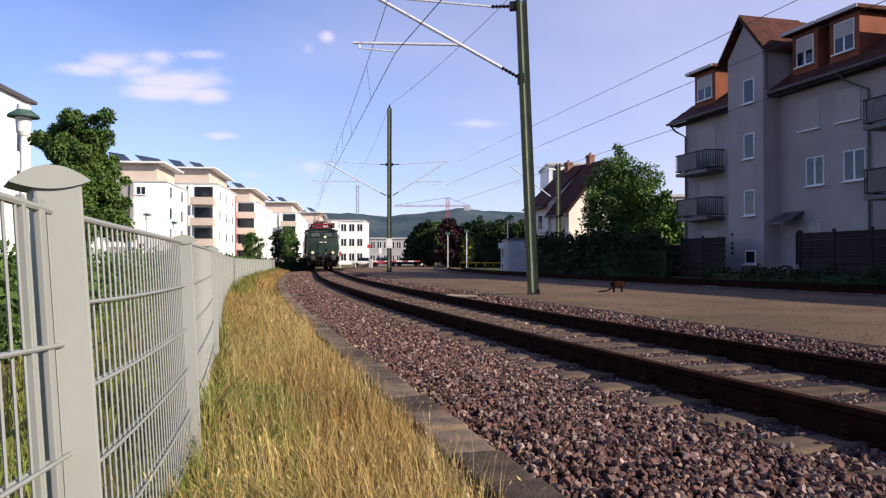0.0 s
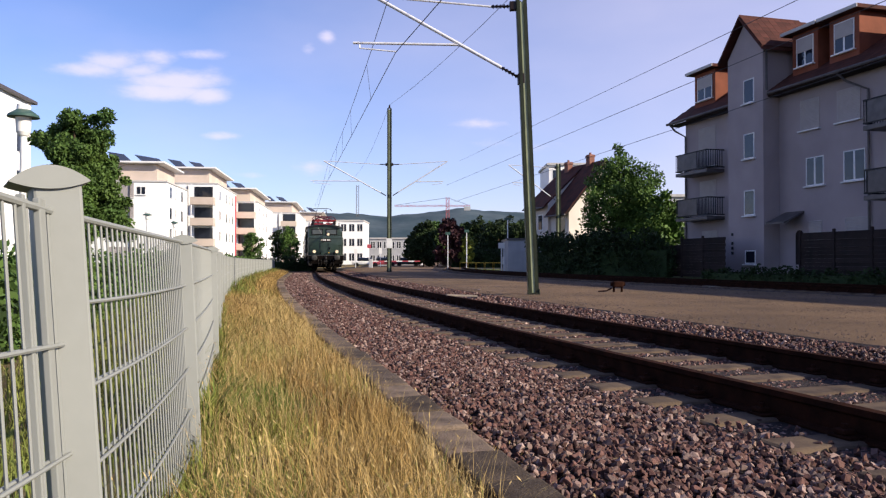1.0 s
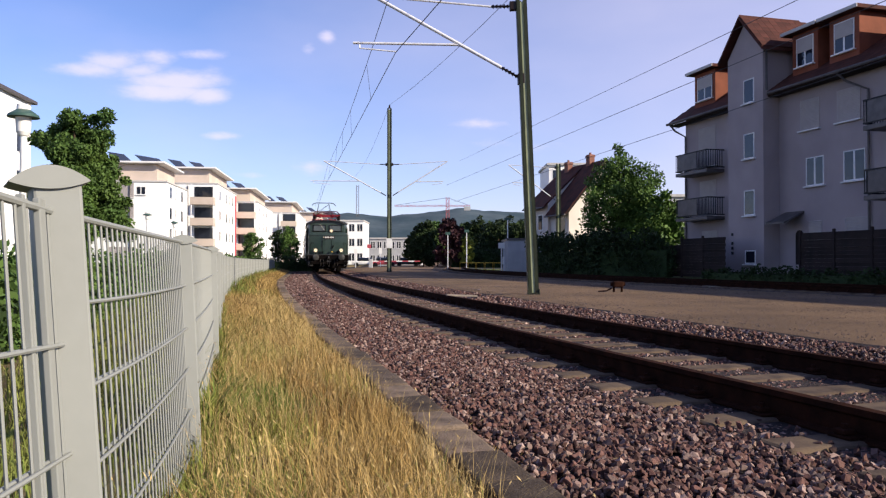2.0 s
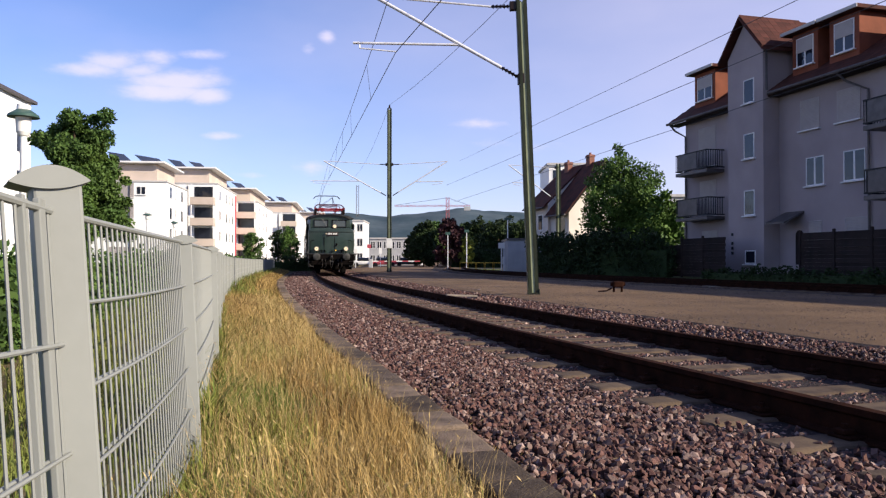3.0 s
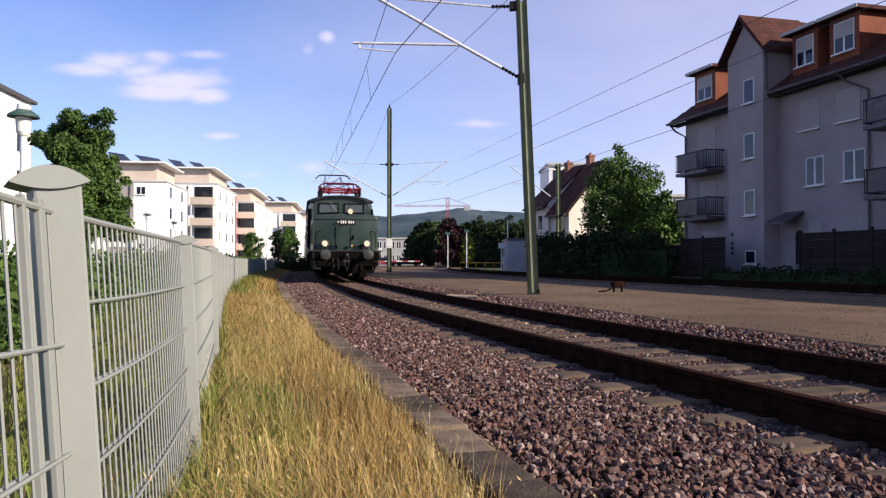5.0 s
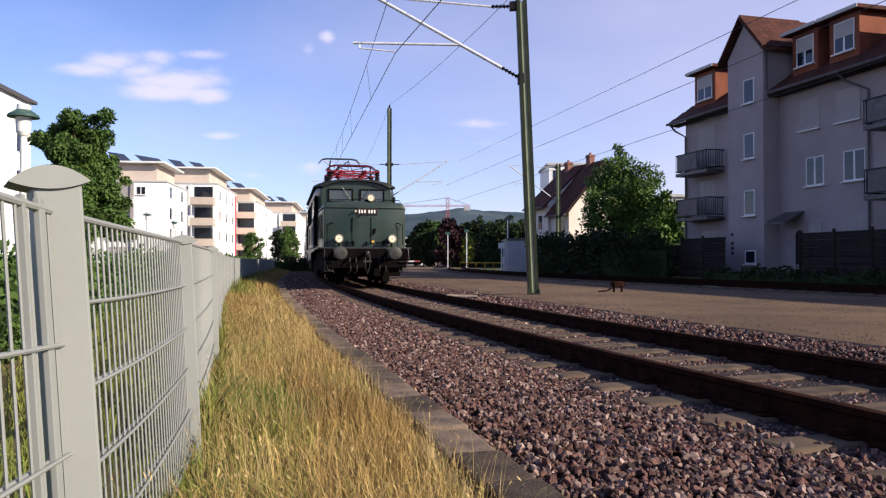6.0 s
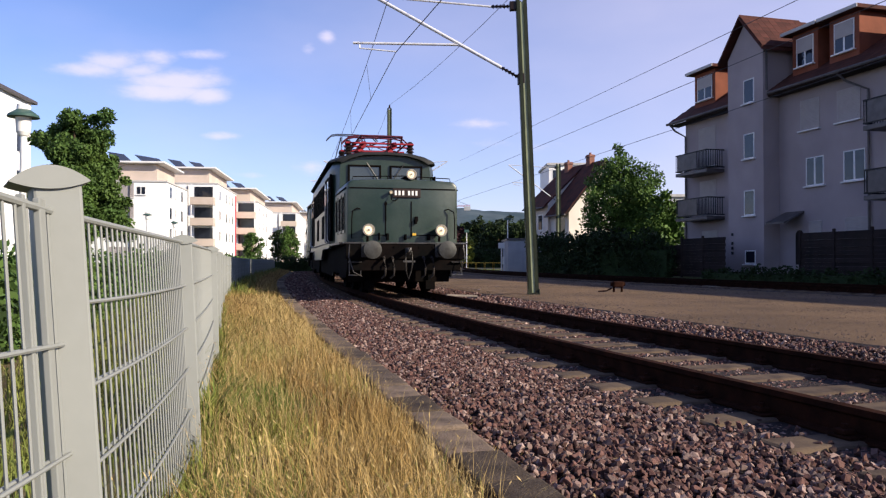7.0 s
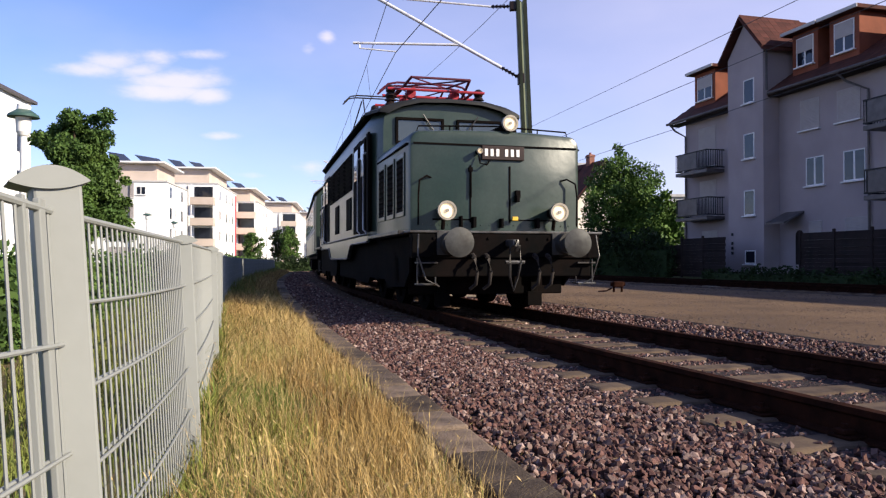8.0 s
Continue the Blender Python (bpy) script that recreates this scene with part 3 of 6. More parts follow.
def pantograph(loco, y_mid, raised):
    bm = B()
    for s in (-1, 1):
        bm_rod(bm, (s * 0.75, y_mid - 1.15, 4.02), (s * 0.75, y_mid + 1.15, 4.02), 0.028, 8)
    bmesh.ops.translate(bm, verts=bm.verts[:], vec=(0, 0, 0.12))
    root = part("pantograph", bm, M_RED, loco, "red pantograph frame with grey arms", True)
    for y in (-1.15, -0.5, 0.5, 1.15):
        bm = B()
        bm_rod(bm, (-0.98, y_mid + y, 4.14), (0.98, y_mid + y, 4.14), 0.028, 8)
        part("cross_tube", bm, M_RED, root, "", True)
    for s in (-0.45, 0.45):
        bm = B()
        bm_rod(bm, (s, y_mid - 1.1, 4.17), (s, y_mid + 1.1, 4.17), 0.038, 8)
        part("spring_tube", bm, M_RED, root, "", True)
        for y in (-0.75, 0.0, 0.75):
            bm = B()
            bm_rod(bm, (s, y_mid + y - 0.09, 4.14), (s, y_mid + y + 0.09, 4.14), 0.10, 10)
            part("spring_drum", bm, M_RED, root, "", True)
    for sx in (-0.9, 0.9):
        for y in (-1.0, 1.0):
            bm = B()
            bm_rod(bm, (sx, y_mid + y, 3.60), (sx, y_mid + y, 4.12), 0.05, 10)
            for k in range(3):
                bm_rod(bm, (sx, y_mid + y, 3.84 + k * 0.09), (sx, y_mid + y, 3.91 + k * 0.09), 0.12, 14, 0.07)
            bmesh.ops.create_icosphere(bm, subdivisions=2, radius=0.10, matrix=Matrix.Translation((sx, y_mid + y, 4.15)))
            part("insulator", bm, M_INSUL, root, "brown ceramic insulator", True)

    lift = Vector((0, 0, 0.0 if raised else 0.10))
    tint = M_WIRE if raised else M_ARM

    def arm(a, b, rad):
        bm = B()
        bm_rod(bm, Vector(a) + lift, Vector(b) + lift, rad, 6)
        part("arm", bm, tint, root, "", True)

    def collector(pts, rad):
        bm = B()
        bm_path(bm, [Vector(q) + lift for q in pts], rad)
        part("collector_bow", bm, tint, root, "curved collector bow", True)

    if raised:
        zt, knee, yk = 5.62, 4.75, 1.55
        for s in (-1, 1):
            for d in (-1, 1):
                arm((s * 0.7, y_mid + d * 0.5, 4.06), (s * 0.55, y_mid + d * yk, knee), 0.026)
                arm((s * 0.55, y_mid + d * yk, knee), (s * 0.42, y_mid + d * 0.14, zt - 0.1), 0.02)
        for d in (-1, 1):
            arm((-0.55, y_mid + d * yk, knee), (0.55, y_mid + d * yk, knee), 0.02)
            arm((-0.55, y_mid + d * yk, knee), (0.42, y_mid + d * 0.14, zt - 0.1), 0.013)
            collector([(-0.98, y_mid + d * 0.16, zt - 0.22), (-0.8, y_mid + d * 0.16, zt - 0.04), (-0.6, y_mid + d * 0.16, zt), (0.6, y_mid + d * 0.16, zt), (0.8, y_mid + d * 0.16, zt - 0.04), (0.98, y_mid + d * 0.16, zt - 0.22)], 0.022)
    else:
        for s in (-1, 1):
            for d in (-1, 1):
                arm((s * 0.7, y_mid + d * 0.45, 4.06), (s * 0.58, y_mid + d * 1.5, 4.20), 0.028)
                arm((s * 0.58, y_mid + d * 1.5, 4.20), (s * 0.45, y_mid + d * 0.14, 4.33), 0.022)
        for d in (-1, 1):
            arm((-0.58, y_mid + d * 1.5, 4.20), (0.58, y_mid + d * 1.5, 4.20), 0.024)
            arm((-0.58, y_mid + d * 1.5, 4.20), (0.45, y_mid + d * 0.14, 4.33), 0.016)
            arm((0.58, y_mid + d * 1.5, 4.20), (-0.45, y_mid + d * 0.14, 4.33), 0.016)
            collector([(-0.98, y_mid + d * 0.16, 4.20), (-0.8, y_mid + d * 0.16, 4.36), (-0.6, y_mid + d * 0.16, 4.40), (0.6, y_mid + d * 0.16, 4.40), (0.8, y_mid + d * 0.16, 4.36), (0.98, y_mid + d * 0.16, 4.20)], 0.024)
    return root


M_ARM = mat("pantograph_arm", (0.10, 0.02, 0.035), 0.5, 0, 0.25, 6, 40, 0.05)
Y_CAB, Y_END = 3.0, 13.3


def locomotive():
    loco = thing("locomotive", pose(0, 60, RAIL), "old dark green electric crocodile locomotive with lit headlamps", "locomotive")
    # body shell with cabs at both ends
    bm = B()
    rows = []
    for y, w in ((Y_CAB, 1.24), (Y_CAB + 0.12, 1.30), (Y_CAB + 0.5, 1.44), (Y_CAB + 2.2, 1.46), (Y_END - 2.2, 1.46), (Y_END - 0.5, 1.44), (Y_END - 0.12, 1.30), (Y_END, 1.24)):
        rows.append([Vector((x, y, z)) for x, z in body_section(w, 1.22, 3.46, 0.20)])
    bm_sweep(bm, rows, closed=True)
    part("body", bm, M_LOCO, loco, "weathered green body side", True)
    # overhanging roof
    bm = B()
    rows = []
    for y, w, dz in ((Y_CAB - 0.16, 1.16, -0.03), (Y_CAB - 0.10, 1.32, 0.0), (Y_CAB + 0.5, 1.49, 0.03), (Y_END - 0.5, 1.49, 0.03), (Y_END + 0.10, 1.32, 0.0), (Y_END + 0.16, 1.16, -0.03)):
        up = []
        for x in (-1, -0.94, -0.8, -0.5, 0, 0.5, 0.8, 0.94, 1):
            up.append((x * w, 3.50 + dz + 0.24 * (1 - abs(x) ** 3.4)))
        dn = [(x, z - 0.05) for x, z in up[::-1]]
        rows.append([Vector((x, y, z)) for x, z in up + dn])
    bm_sweep(bm, rows, closed=True)
    part("roof", bm, M_ROOF, loco, "dark grey cambered roof", True)
    # cab front windows, wipers, glazing bars
    for end, y, d in ((0, Y_CAB, -1), (1, Y_END, 1)):
        for s in (-1, 1):
            bm = B()
            x0, x1, z0, z1 = 0.12, 1.02, 2.90, 3.38
            for a0, a1, b0, b1 in ((x0, x1, z1 - 0.05, z1), (x0, x1, z0, z0 + 0.05), (x0, x0 + 0.05, z0 + 0.05, z1 - 0.05), (x1 - 0.05, x1, z0 + 0.05, z1 - 0.05)):
                bm_box(bm, min(s * a0, s * a1), max(s * a0, s * a1), y + min(0, d * 0.05), y + max(0, d * 0.05), b0, b1, 0.008)
            win = part("cab_window", bm, M_LOCO_D, loco, "dark-framed cab windscreen")
            bm = B()
            bm_box(bm, min(s * (x0 + 0.05), s * (x1 - 0.05)), max(s * (x0 + 0.05), s * (x1 - 0.05)), y + d * 0.012 - 0.006, y + d * 0.012 + 0.006, z0 + 0.05, z1 - 0.05)
            part("pane", bm, M_CABGLASS, win)
            bm = B()
            bm_path(bm, [(s * 0.52, y + d * 0.07, 3.44), (s * 0.22, y + d * 0.08, 3.0)], 0.013)
            part("wiper", bm, M_STEEL, win, "grey wiper arm")
    # cab doors, side windows, grilles
    for s in (-1, 1):
        # flat doors in near-black: the shade of their recess is in the colour
        for y0, y1 in ((Y_CAB + 0.62, Y_CAB + 1.30), (Y_END - 1.30, Y_END - 0.62)):
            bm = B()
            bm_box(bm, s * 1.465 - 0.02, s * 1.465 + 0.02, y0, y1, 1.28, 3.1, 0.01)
            door = part("cab_door", bm, M_LOCO_D, loco, "narrow cab door, its recess shade put in as near-black")
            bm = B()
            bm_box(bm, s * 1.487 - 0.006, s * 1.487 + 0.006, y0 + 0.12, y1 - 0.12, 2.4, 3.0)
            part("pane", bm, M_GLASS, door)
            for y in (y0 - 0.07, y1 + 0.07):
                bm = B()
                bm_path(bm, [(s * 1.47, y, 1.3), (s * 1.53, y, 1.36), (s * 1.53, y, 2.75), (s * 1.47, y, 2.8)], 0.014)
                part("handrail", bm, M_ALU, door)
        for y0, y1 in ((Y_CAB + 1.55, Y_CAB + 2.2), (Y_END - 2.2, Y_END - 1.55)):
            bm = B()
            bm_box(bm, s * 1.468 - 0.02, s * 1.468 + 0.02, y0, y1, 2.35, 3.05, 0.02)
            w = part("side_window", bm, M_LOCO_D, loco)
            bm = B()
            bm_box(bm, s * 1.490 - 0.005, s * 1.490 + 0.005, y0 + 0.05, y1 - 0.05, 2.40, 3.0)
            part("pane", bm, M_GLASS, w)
        # extra dark panels that give the cab side its shade by colour
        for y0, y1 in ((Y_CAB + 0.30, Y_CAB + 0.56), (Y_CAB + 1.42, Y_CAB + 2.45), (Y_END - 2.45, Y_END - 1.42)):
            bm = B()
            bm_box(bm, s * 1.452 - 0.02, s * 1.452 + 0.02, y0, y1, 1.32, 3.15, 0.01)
            part("cab_shade_panel", bm, M_LOCO_D, loco, "added dark panel in place of the cab side's shade")
        for k in range(4):
            y0 = Y_CAB + 2.75 + k * 1.25
            bm = B()
            bm_box(bm, s * 1.468 - 0.018, s * 1.468 + 0.018, y0, y0 + 1.05, 2.30, 3.08, 0.015)
            g = part("air_grille", bm, M_LOCO_D, loco, "dark louvred intake")
            bm = B()
            for q in range(8):
                bm_box(bm, -0.01, 0.01, y0 + 0.06, y0 + 0.99, -0.035, 0.035, 0, Matrix.Translation((s * 1.487, 0, 2.37 + q * 0.092)) @ Matrix.Rotation(s * 0.5, 4, "Y"))
            part("slat", bm, M_LOCO_D, g)
            if k % 2 == 0:
                bm = B()
                bm_box(bm, s * 1.468 - 0.012, s * 1.468 + 0.012, y0 + 0.1, y0 + 0.95, 1.45, 2.15, 0.01)
                part("hatch", bm, M_LOCO_D, loco)
        # wavy lower skirt of the body, deepest between the bogies
        bm = B()
        top, bot = [], []
        n = 40
        for i in range(n + 1):
            y = Y_CAB + 0.2 + (Y_END - Y_CAB - 0.4) * i / n
            e = min(y - Y_CAB, Y_END - y)
            q = min(1, max(0, (e - 2.6) / 0.7))
            z = 1.12 - 0.30 * (q * q * (3 - 2 * q))
            top.append(Vector((s * 1.44, y, 1.24)))
            bot.append(Vector((s * 1.44, y, z)))
        rows = [[t_, b_, b_ + Vector((s * 0.05, 0, 0)), t_ + Vector((s * 0.05, 0, 0))] for t_, b_ in zip(top, bot)]
        bm_sweep(bm, rows, closed=True)
        part("skirt", bm, M_LOCO, loco, "curved sill edge", True)
        bm = B()
        bm_path(bm, [(s * 1.50, y_.y, y_.z) for y_ in bot], 0.022)
        bm_path(bm, [(s * 1.50, t_.y, 1.27) for t_ in top[::4]], 0.016)
        part("sill_edge", bm, M_STEEL, loco, "worn pale sill edge")
        bm = B()
        bm_rod(bm, (s * 1.5, Y_CAB + 0.6, 3.50), (s * 1.5, Y_END - 0.6, 3.50), 0.02, 6)
        part("gutter", bm, M_ROOF, loco)
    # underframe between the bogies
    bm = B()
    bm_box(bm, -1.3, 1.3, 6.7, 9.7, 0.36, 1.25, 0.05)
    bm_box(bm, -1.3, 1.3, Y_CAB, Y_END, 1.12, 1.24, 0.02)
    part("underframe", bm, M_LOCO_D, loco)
    pantograph(loco, 5.2, False)
    pantograph(loco, 11.8, True)
    bm = B()
    for s in (-0.35, 0.35):
        bm_rod(bm, (s, 6.6, 4.0), (s, 10.2, 4.0), 0.03, 6)
        for y in (7.0, 8.4, 9.8):
            bm_rod(bm, (s, y, 3.70), (s, y, 4.0), 0.06, 10)
    bm_box(bm, -0.5, 0.5, 7.6, 9.2, 3.66, 3.84, 0.05)
    part("roof_gear", bm, M_RED, loco, "red roof conductors", True)
    bogie_f = bogie("front_bogie", loco, 3.3, False, True)
    bogie_r = bogie("rear_bogie", loco, 13.0, True, False)
    return loco, bogie_f, bogie_r


def coach(k):
    """A coach behind the engine; local origin under its leading end, y runs back."""
    c = thing("passenger_coach", pose(-10, 80, RAIL), "old dark green passenger coach behind the locomotive", "railway coach", "coaches")
    ln = 18.5
    bm = B()
    rows = [[Vector((x, y, z)) for x, z in body_section(w, 1.05, 3.2, 0.62)] for y, w in ((0.5, 1.36), (0.62, 1.42), (ln - 0.62, 1.42), (ln - 0.5, 1.36))]
    bm_sweep(bm, rows, closed=True)
    part("body", bm, M_COACH, c, "green coach side", True)
    bm = B()
    rows = []
    for y in (0.4, ln - 0.4):
        up = [(1.47 * x, 3.22 + 0.66 * (1 - abs(x) ** 2.2)) for x in (-1, -0.92, -0.75, -0.5, -0.25, 0, 0.25, 0.5, 0.75, 0.92, 1)]
        rows.append([Vector((x, y, z)) for x, z in up + [(x, z - 0.04) for x, z in up[::-1]]])
    bm_sweep(bm, rows, closed=True)
    part("roof", bm, M_ZINC0, c, "grey rounded roof", True)
    for s in (-1, 1):
        for q in range(9):
            y0 = 2.0 + q * 1.72
            bm = B()
            bm_box(bm, s * 1.42 - 0.02, s * 1.42 + 0.02, y0, y0 + 1.1, 2.0, 2.95, 0.02)
            w = part("window", bm, M_WHITE, c, "pale-framed coach window")
            bm = B()
            bm_box(bm, s * 1.443 - 0.004, s * 1.443 + 0.004, y0 + 0.06, y0 + 1.04, 2.06, 2.89)
            part("pane", bm, M_GLASS, w)
        for y0 in (0.75, ln - 1.45):
            bm = B()
            bm_box(bm, s * 1.42 - 0.02, s * 1.42 + 0.02, y0, y0 + 0.7, 1.1, 3.05, 0.02)
            part("door", bm, M_COACH, c)
        bm = B()
        bm_box(bm, s * 1.43 - 0.01, s * 1.43 + 0.01, 0.7, ln - 0.7, 1.86, 1.92)
        part("waist_band", bm, M_WHITE, c)
    bm = B()
    bm_box(bm, -1.2, 1.2, 0.6, ln - 0.6, 0.85, 1.06, 0.02)
    for y0 in (1.6, ln - 4.2):
        bm_box(bm, -1.2, 1.2, y0, y0 + 2.6, 0.3, 0.85, 0.08)
    part("underframe", bm, M_LOCO_D, c)
    for y, d in ((0.5, -1), (ln - 0.5, 1)):
        for s in (-1, 1):
            bm = B()
            bm_rod(bm, (s * 0.86, y, 1.03), (s * 0.86, y + d * 0.5, 1.03), 0.1, 12)
            bm_rod(bm, (s * 0.86, y + d * 0.5, 1.03), (s * 0.86, y + d * 0.54, 1.03), 0.23, 18)
            part("buffer", bm, M_STEEL, c, "", True)
    for y0 in (2.0, 3.7, ln - 3.8, ln - 2.1):
        bm = B()
        for s in (-1, 1):
            bm_rod(bm, (s * 0.72, y0, 0.47), (s * 0.86, y0, 0.47), 0.47, 24)
        bm_rod(bm, (-0.9, y0, 0.47), (0.9, y0, 0.47), 0.07, 10)
        part("wheelset", bm, M_LOCO_D, c, "", True)
    return c


M_COACH = mat("coach_green", (0.020, 0.034, 0.024), 0.3, 0, 0.2, 1.5, 25, 0.05, (0.03, 0.045, 0.035), spec=0.45)
M_ZINC0 = mat("coach_roof", (0.14, 0.14, 0.14), 0.6, 0, 0.2, 1.5, 25, 0.05)
COACHES = [coach(0), coach(1)]
LOCO, BOGIE_F, BOGIE_R = locomotive()


def motions():
    """The train comes in round the curve at a steady seven metres a second."""
    speed, y_end = 7.0, 11.12
    rows, rf, rr, spins = [], [], [], []
    tail = [[], []]
    n = 80
    ys = [y_end]
    y = y_end
    for i in range(n * 10):
        y += speed * 8.0 / (n * 10) / math.hypot(1, main_line(y)[1])
        ys.append(y)
    ys = ys[::-1]

    def ahead(y, d):
        for _ in range(20):
            y += d / 20 / math.hypot(1, main_line(y)[1])
        return y

    for i in range(n + 1):
        t = 8.0 * i / n
        y0 = ys[i * 10]
        ya, yb = ahead(y0, 3.3), ahead(y0, 13.0)
        a = Vector((*offset(main_line, ya, 0.0), 0))
        b = Vector((*offset(main_line, yb, 0.0), 0))
        d = (b - a).normalized()
        rz = math.degrees(math.atan2(-d.x, d.y))
        o = a - d * 3.3
        if i % 4 == 0:
            rows.append((t, pose(o.x, o.y, RAIL, 0, 0, rz)))
            fa = math.degrees(math.atan2(-main_line(ya)[1], 1)) - rz
            fb = math.degrees(math.atan2(-main_line(yb)[1], 1)) - rz
            rf.append((t, pose(0, 3.3, 0, 0, 0, fa)))
            rr.append((t, pose(0, 13.0, 0, 0, 0, 180 + fb)))
            for k in (0, 1):
                start = 16.75 + 18.55 * k
                c0, c1 = ahead(y0, start + 2.9), ahead(y0, start + 15.6)
                p, q = Vector((main_line(c0)[0], c0, 0)), Vector((main_line(c1)[0], c1, 0))
                e = (q - p).normalized()
                g0 = p - e * 2.9
                tail[k].append((t, pose(g0.x, g0.y, RAIL, 0, 0, math.degrees(math.atan2(-e.x, e.y)))))
        spins.append((t, math.degrees(speed * t / 0.62)))
    walk(LOCO, rows)
    for c, r in zip(COACHES, tail):
        walk(c, r)
    walk(BOGIE_F[0], rf)
    walk(BOGIE_R[0], rr)
    for (root, sets), sgn in ((BOGIE_F, 1), (BOGIE_R, -1)):
        for w, y in sets:
            walk(w, [(t, pose(0, y, 0.62, sgn * a, 0, 0)) for t, a in spins])


# ---- right-hand apartment house, in the shade: local x along its front, y into it ----
M_RENDER = mat("lilac_render", (0.345, 0.298, 0.302), 0.9, 0, 0.12, 0.45, 60, 0.25, (0.270, 0.232, 0.238))
M_TILE = mat("roof_tile", (0.075, 0.024, 0.017), 0.85, 0, 0.3, 1.5, 30, 0.3, (0.035, 0.016, 0.013), obj=0.5)
M_CLAD = mat("dormer_cladding", (0.22, 0.07, 0.04), 0.8, 0, 0.2, 1.2, 30, 0.1)
M_FRAME = mat("window_frame", (0.72, 0.71, 0.70), 0.5, 0, 0.05, 3, 30, 0)
M_SHUTTER = mat("roller_shutter", (0.40, 0.365, 0.355), 0.7, 0, 0.06, 3, 30, 0.05)
M_FASCIA = mat("fascia", (0.50, 0.48, 0.46), 0.7, 0, 0.1, 3, 30, 0.05)
M_DARKWOOD = mat("dark_wood", (0.032, 0.022, 0.020), 0.85, 0, 0.35, 3, 30, 0.3, (0.018, 0.014, 0.013), obj=0.4)
M_ZINC = mat("zinc", (0.12, 0.11, 0.11), 0.5, 0.4, 0.2, 3, 30, 0.05)
M_RAILING = mat("railing_dark", (0.018, 0.018, 0.02), 0.5, 0.2, 0.2, 3, 30, 0)


def box_part(name, x0, x1, y0, y1, z0, z1, material, parent, label="", bevel=0.0):
    bm = B()
    bm_box(bm, x0, x1, y0, y1, z0, z1, bevel)
    return part(name, bm, material, parent, label)


def window(parent, x0, x1, z0, z1, y=0.0, kind="glass", sill=True, panes=2, label=""):
    """A framed window in a wall whose face is at y, seen from -y."""
    bm = B()
    f = 0.055 if kind == "glass" else 0.04
    for a0, a1, b0, b1 in ((x0, x1, z1 - f, z1), (x0, x1, z0, z0 + f), (x0, x0 + f, z0 + f, z1 - f), (x1 - f, x1, z0 + f, z1 - f)):
        bm_box(bm, a0, a1, y - 0.03, y + 0.06, b0, b1, 0.01)
    if panes == 2 and kind == "glass":
        bm_box(bm, (x0 + x1) / 2 - 0.05, (x0 + x1) / 2 + 0.05, y - 0.025, y + 0.05, z0 + f, z1 - f, 0.01)
    w = part("window", bm, M_FRAME if kind == "glass" else M_SHUTTER, parent, label or ("white-framed window" if kind == "glass" else "window with its pale roller shutter down"))
    n = panes if kind == "glass" else 1
    for k in range(n):
        a0 = x0 + f + (x1 - x0 - 2 * f) * k / n
        a1 = x0 + f + (x1 - x0 - 2 * f) * (k + 1) / n
        bm = B()
        if kind == "glass":
            bm_box(bm, a0 + 0.01, a1 - 0.01, y - 0.012, y + 0.02, z0 + f, z1 - f)
            part("pane", bm, M_GLASS, w)
        else:
            # one curtain of bowed slats
            q, prof = z0 + f, []
            while q < z1 - f:
                prof += [(y - 0.008, q), (y - 0.026, q + 0.012), (y - 0.026, q + 0.05), (y - 0.008, q + 0.062)]
                q += 0.066
            prof = [(yy, min(zz, z1 - f)) for yy, zz in prof]
            bm_sweep(bm, [[Vector((a0, yy, zz)), Vector((a1, yy, zz))] for yy, zz in prof])
            part("shutter", bm, M_SHUTTER, w)
    if sill:
        box_part("sill", x0 - 0.08, x1 + 0.08, y - 0.14, y + 0.02, z0 - 0.07, z0 - 0.005, M_FRAME, w, "", 0.01)
    return w


def balcony(parent, x0, x1, z, depth, y=0.0):
    bm = B()
    bm_box(bm, x0, x1, y - depth, y, z, z + 0.18, 0.01)
    b = part("balcony", bm, M_ZINC, parent, "dark balcony slab with bar railing")
    bm = B()
    for z1 in (z + 1.2, z + 0.28):
        bm_box(bm, x0, x1, y - depth, y - depth + 0.05, z1 - 0.03, z1 + 0.03)
        for x in (x0, x1 - 0.05):
            bm_box(bm, x, x + 0.05, y - depth + 0.05, y, z1 - 0.03, z1 + 0.03)
    part("rail_frame", bm, M_RAILING, b)
    bar = B()
    bm_box(bar, -0.018, 0.018, -0.012, 0.012, 0, 0.9)
    me = mesh_of("bar", bar, M_RAILING)
    n = int((x1 - x0) / 0.13)
    for k in range(n + 1):
        share("bar", me, b, Matrix.Translation((x0 + 0.03 + (x1 - x0 - 0.06) * k / n, y - depth + 0.025, z + 0.29)))
    n = int(depth / 0.13)
    for k in range(1, n):
        for x in (x0 + 0.025, x1 - 0.025):
            share("bar", me, b, Matrix.Translation((x, y - depth * k / n, z + 0.29)) @ Matrix.Rotation(1.5708, 4, "Z"))
    box_part("panel", x0 + 0.25, x1 - 0.9, y - depth - 0.015, y - depth + 0.01, z + 0.3, z + 1.15, M_ZINC, b, "dark infill panel")
    return b


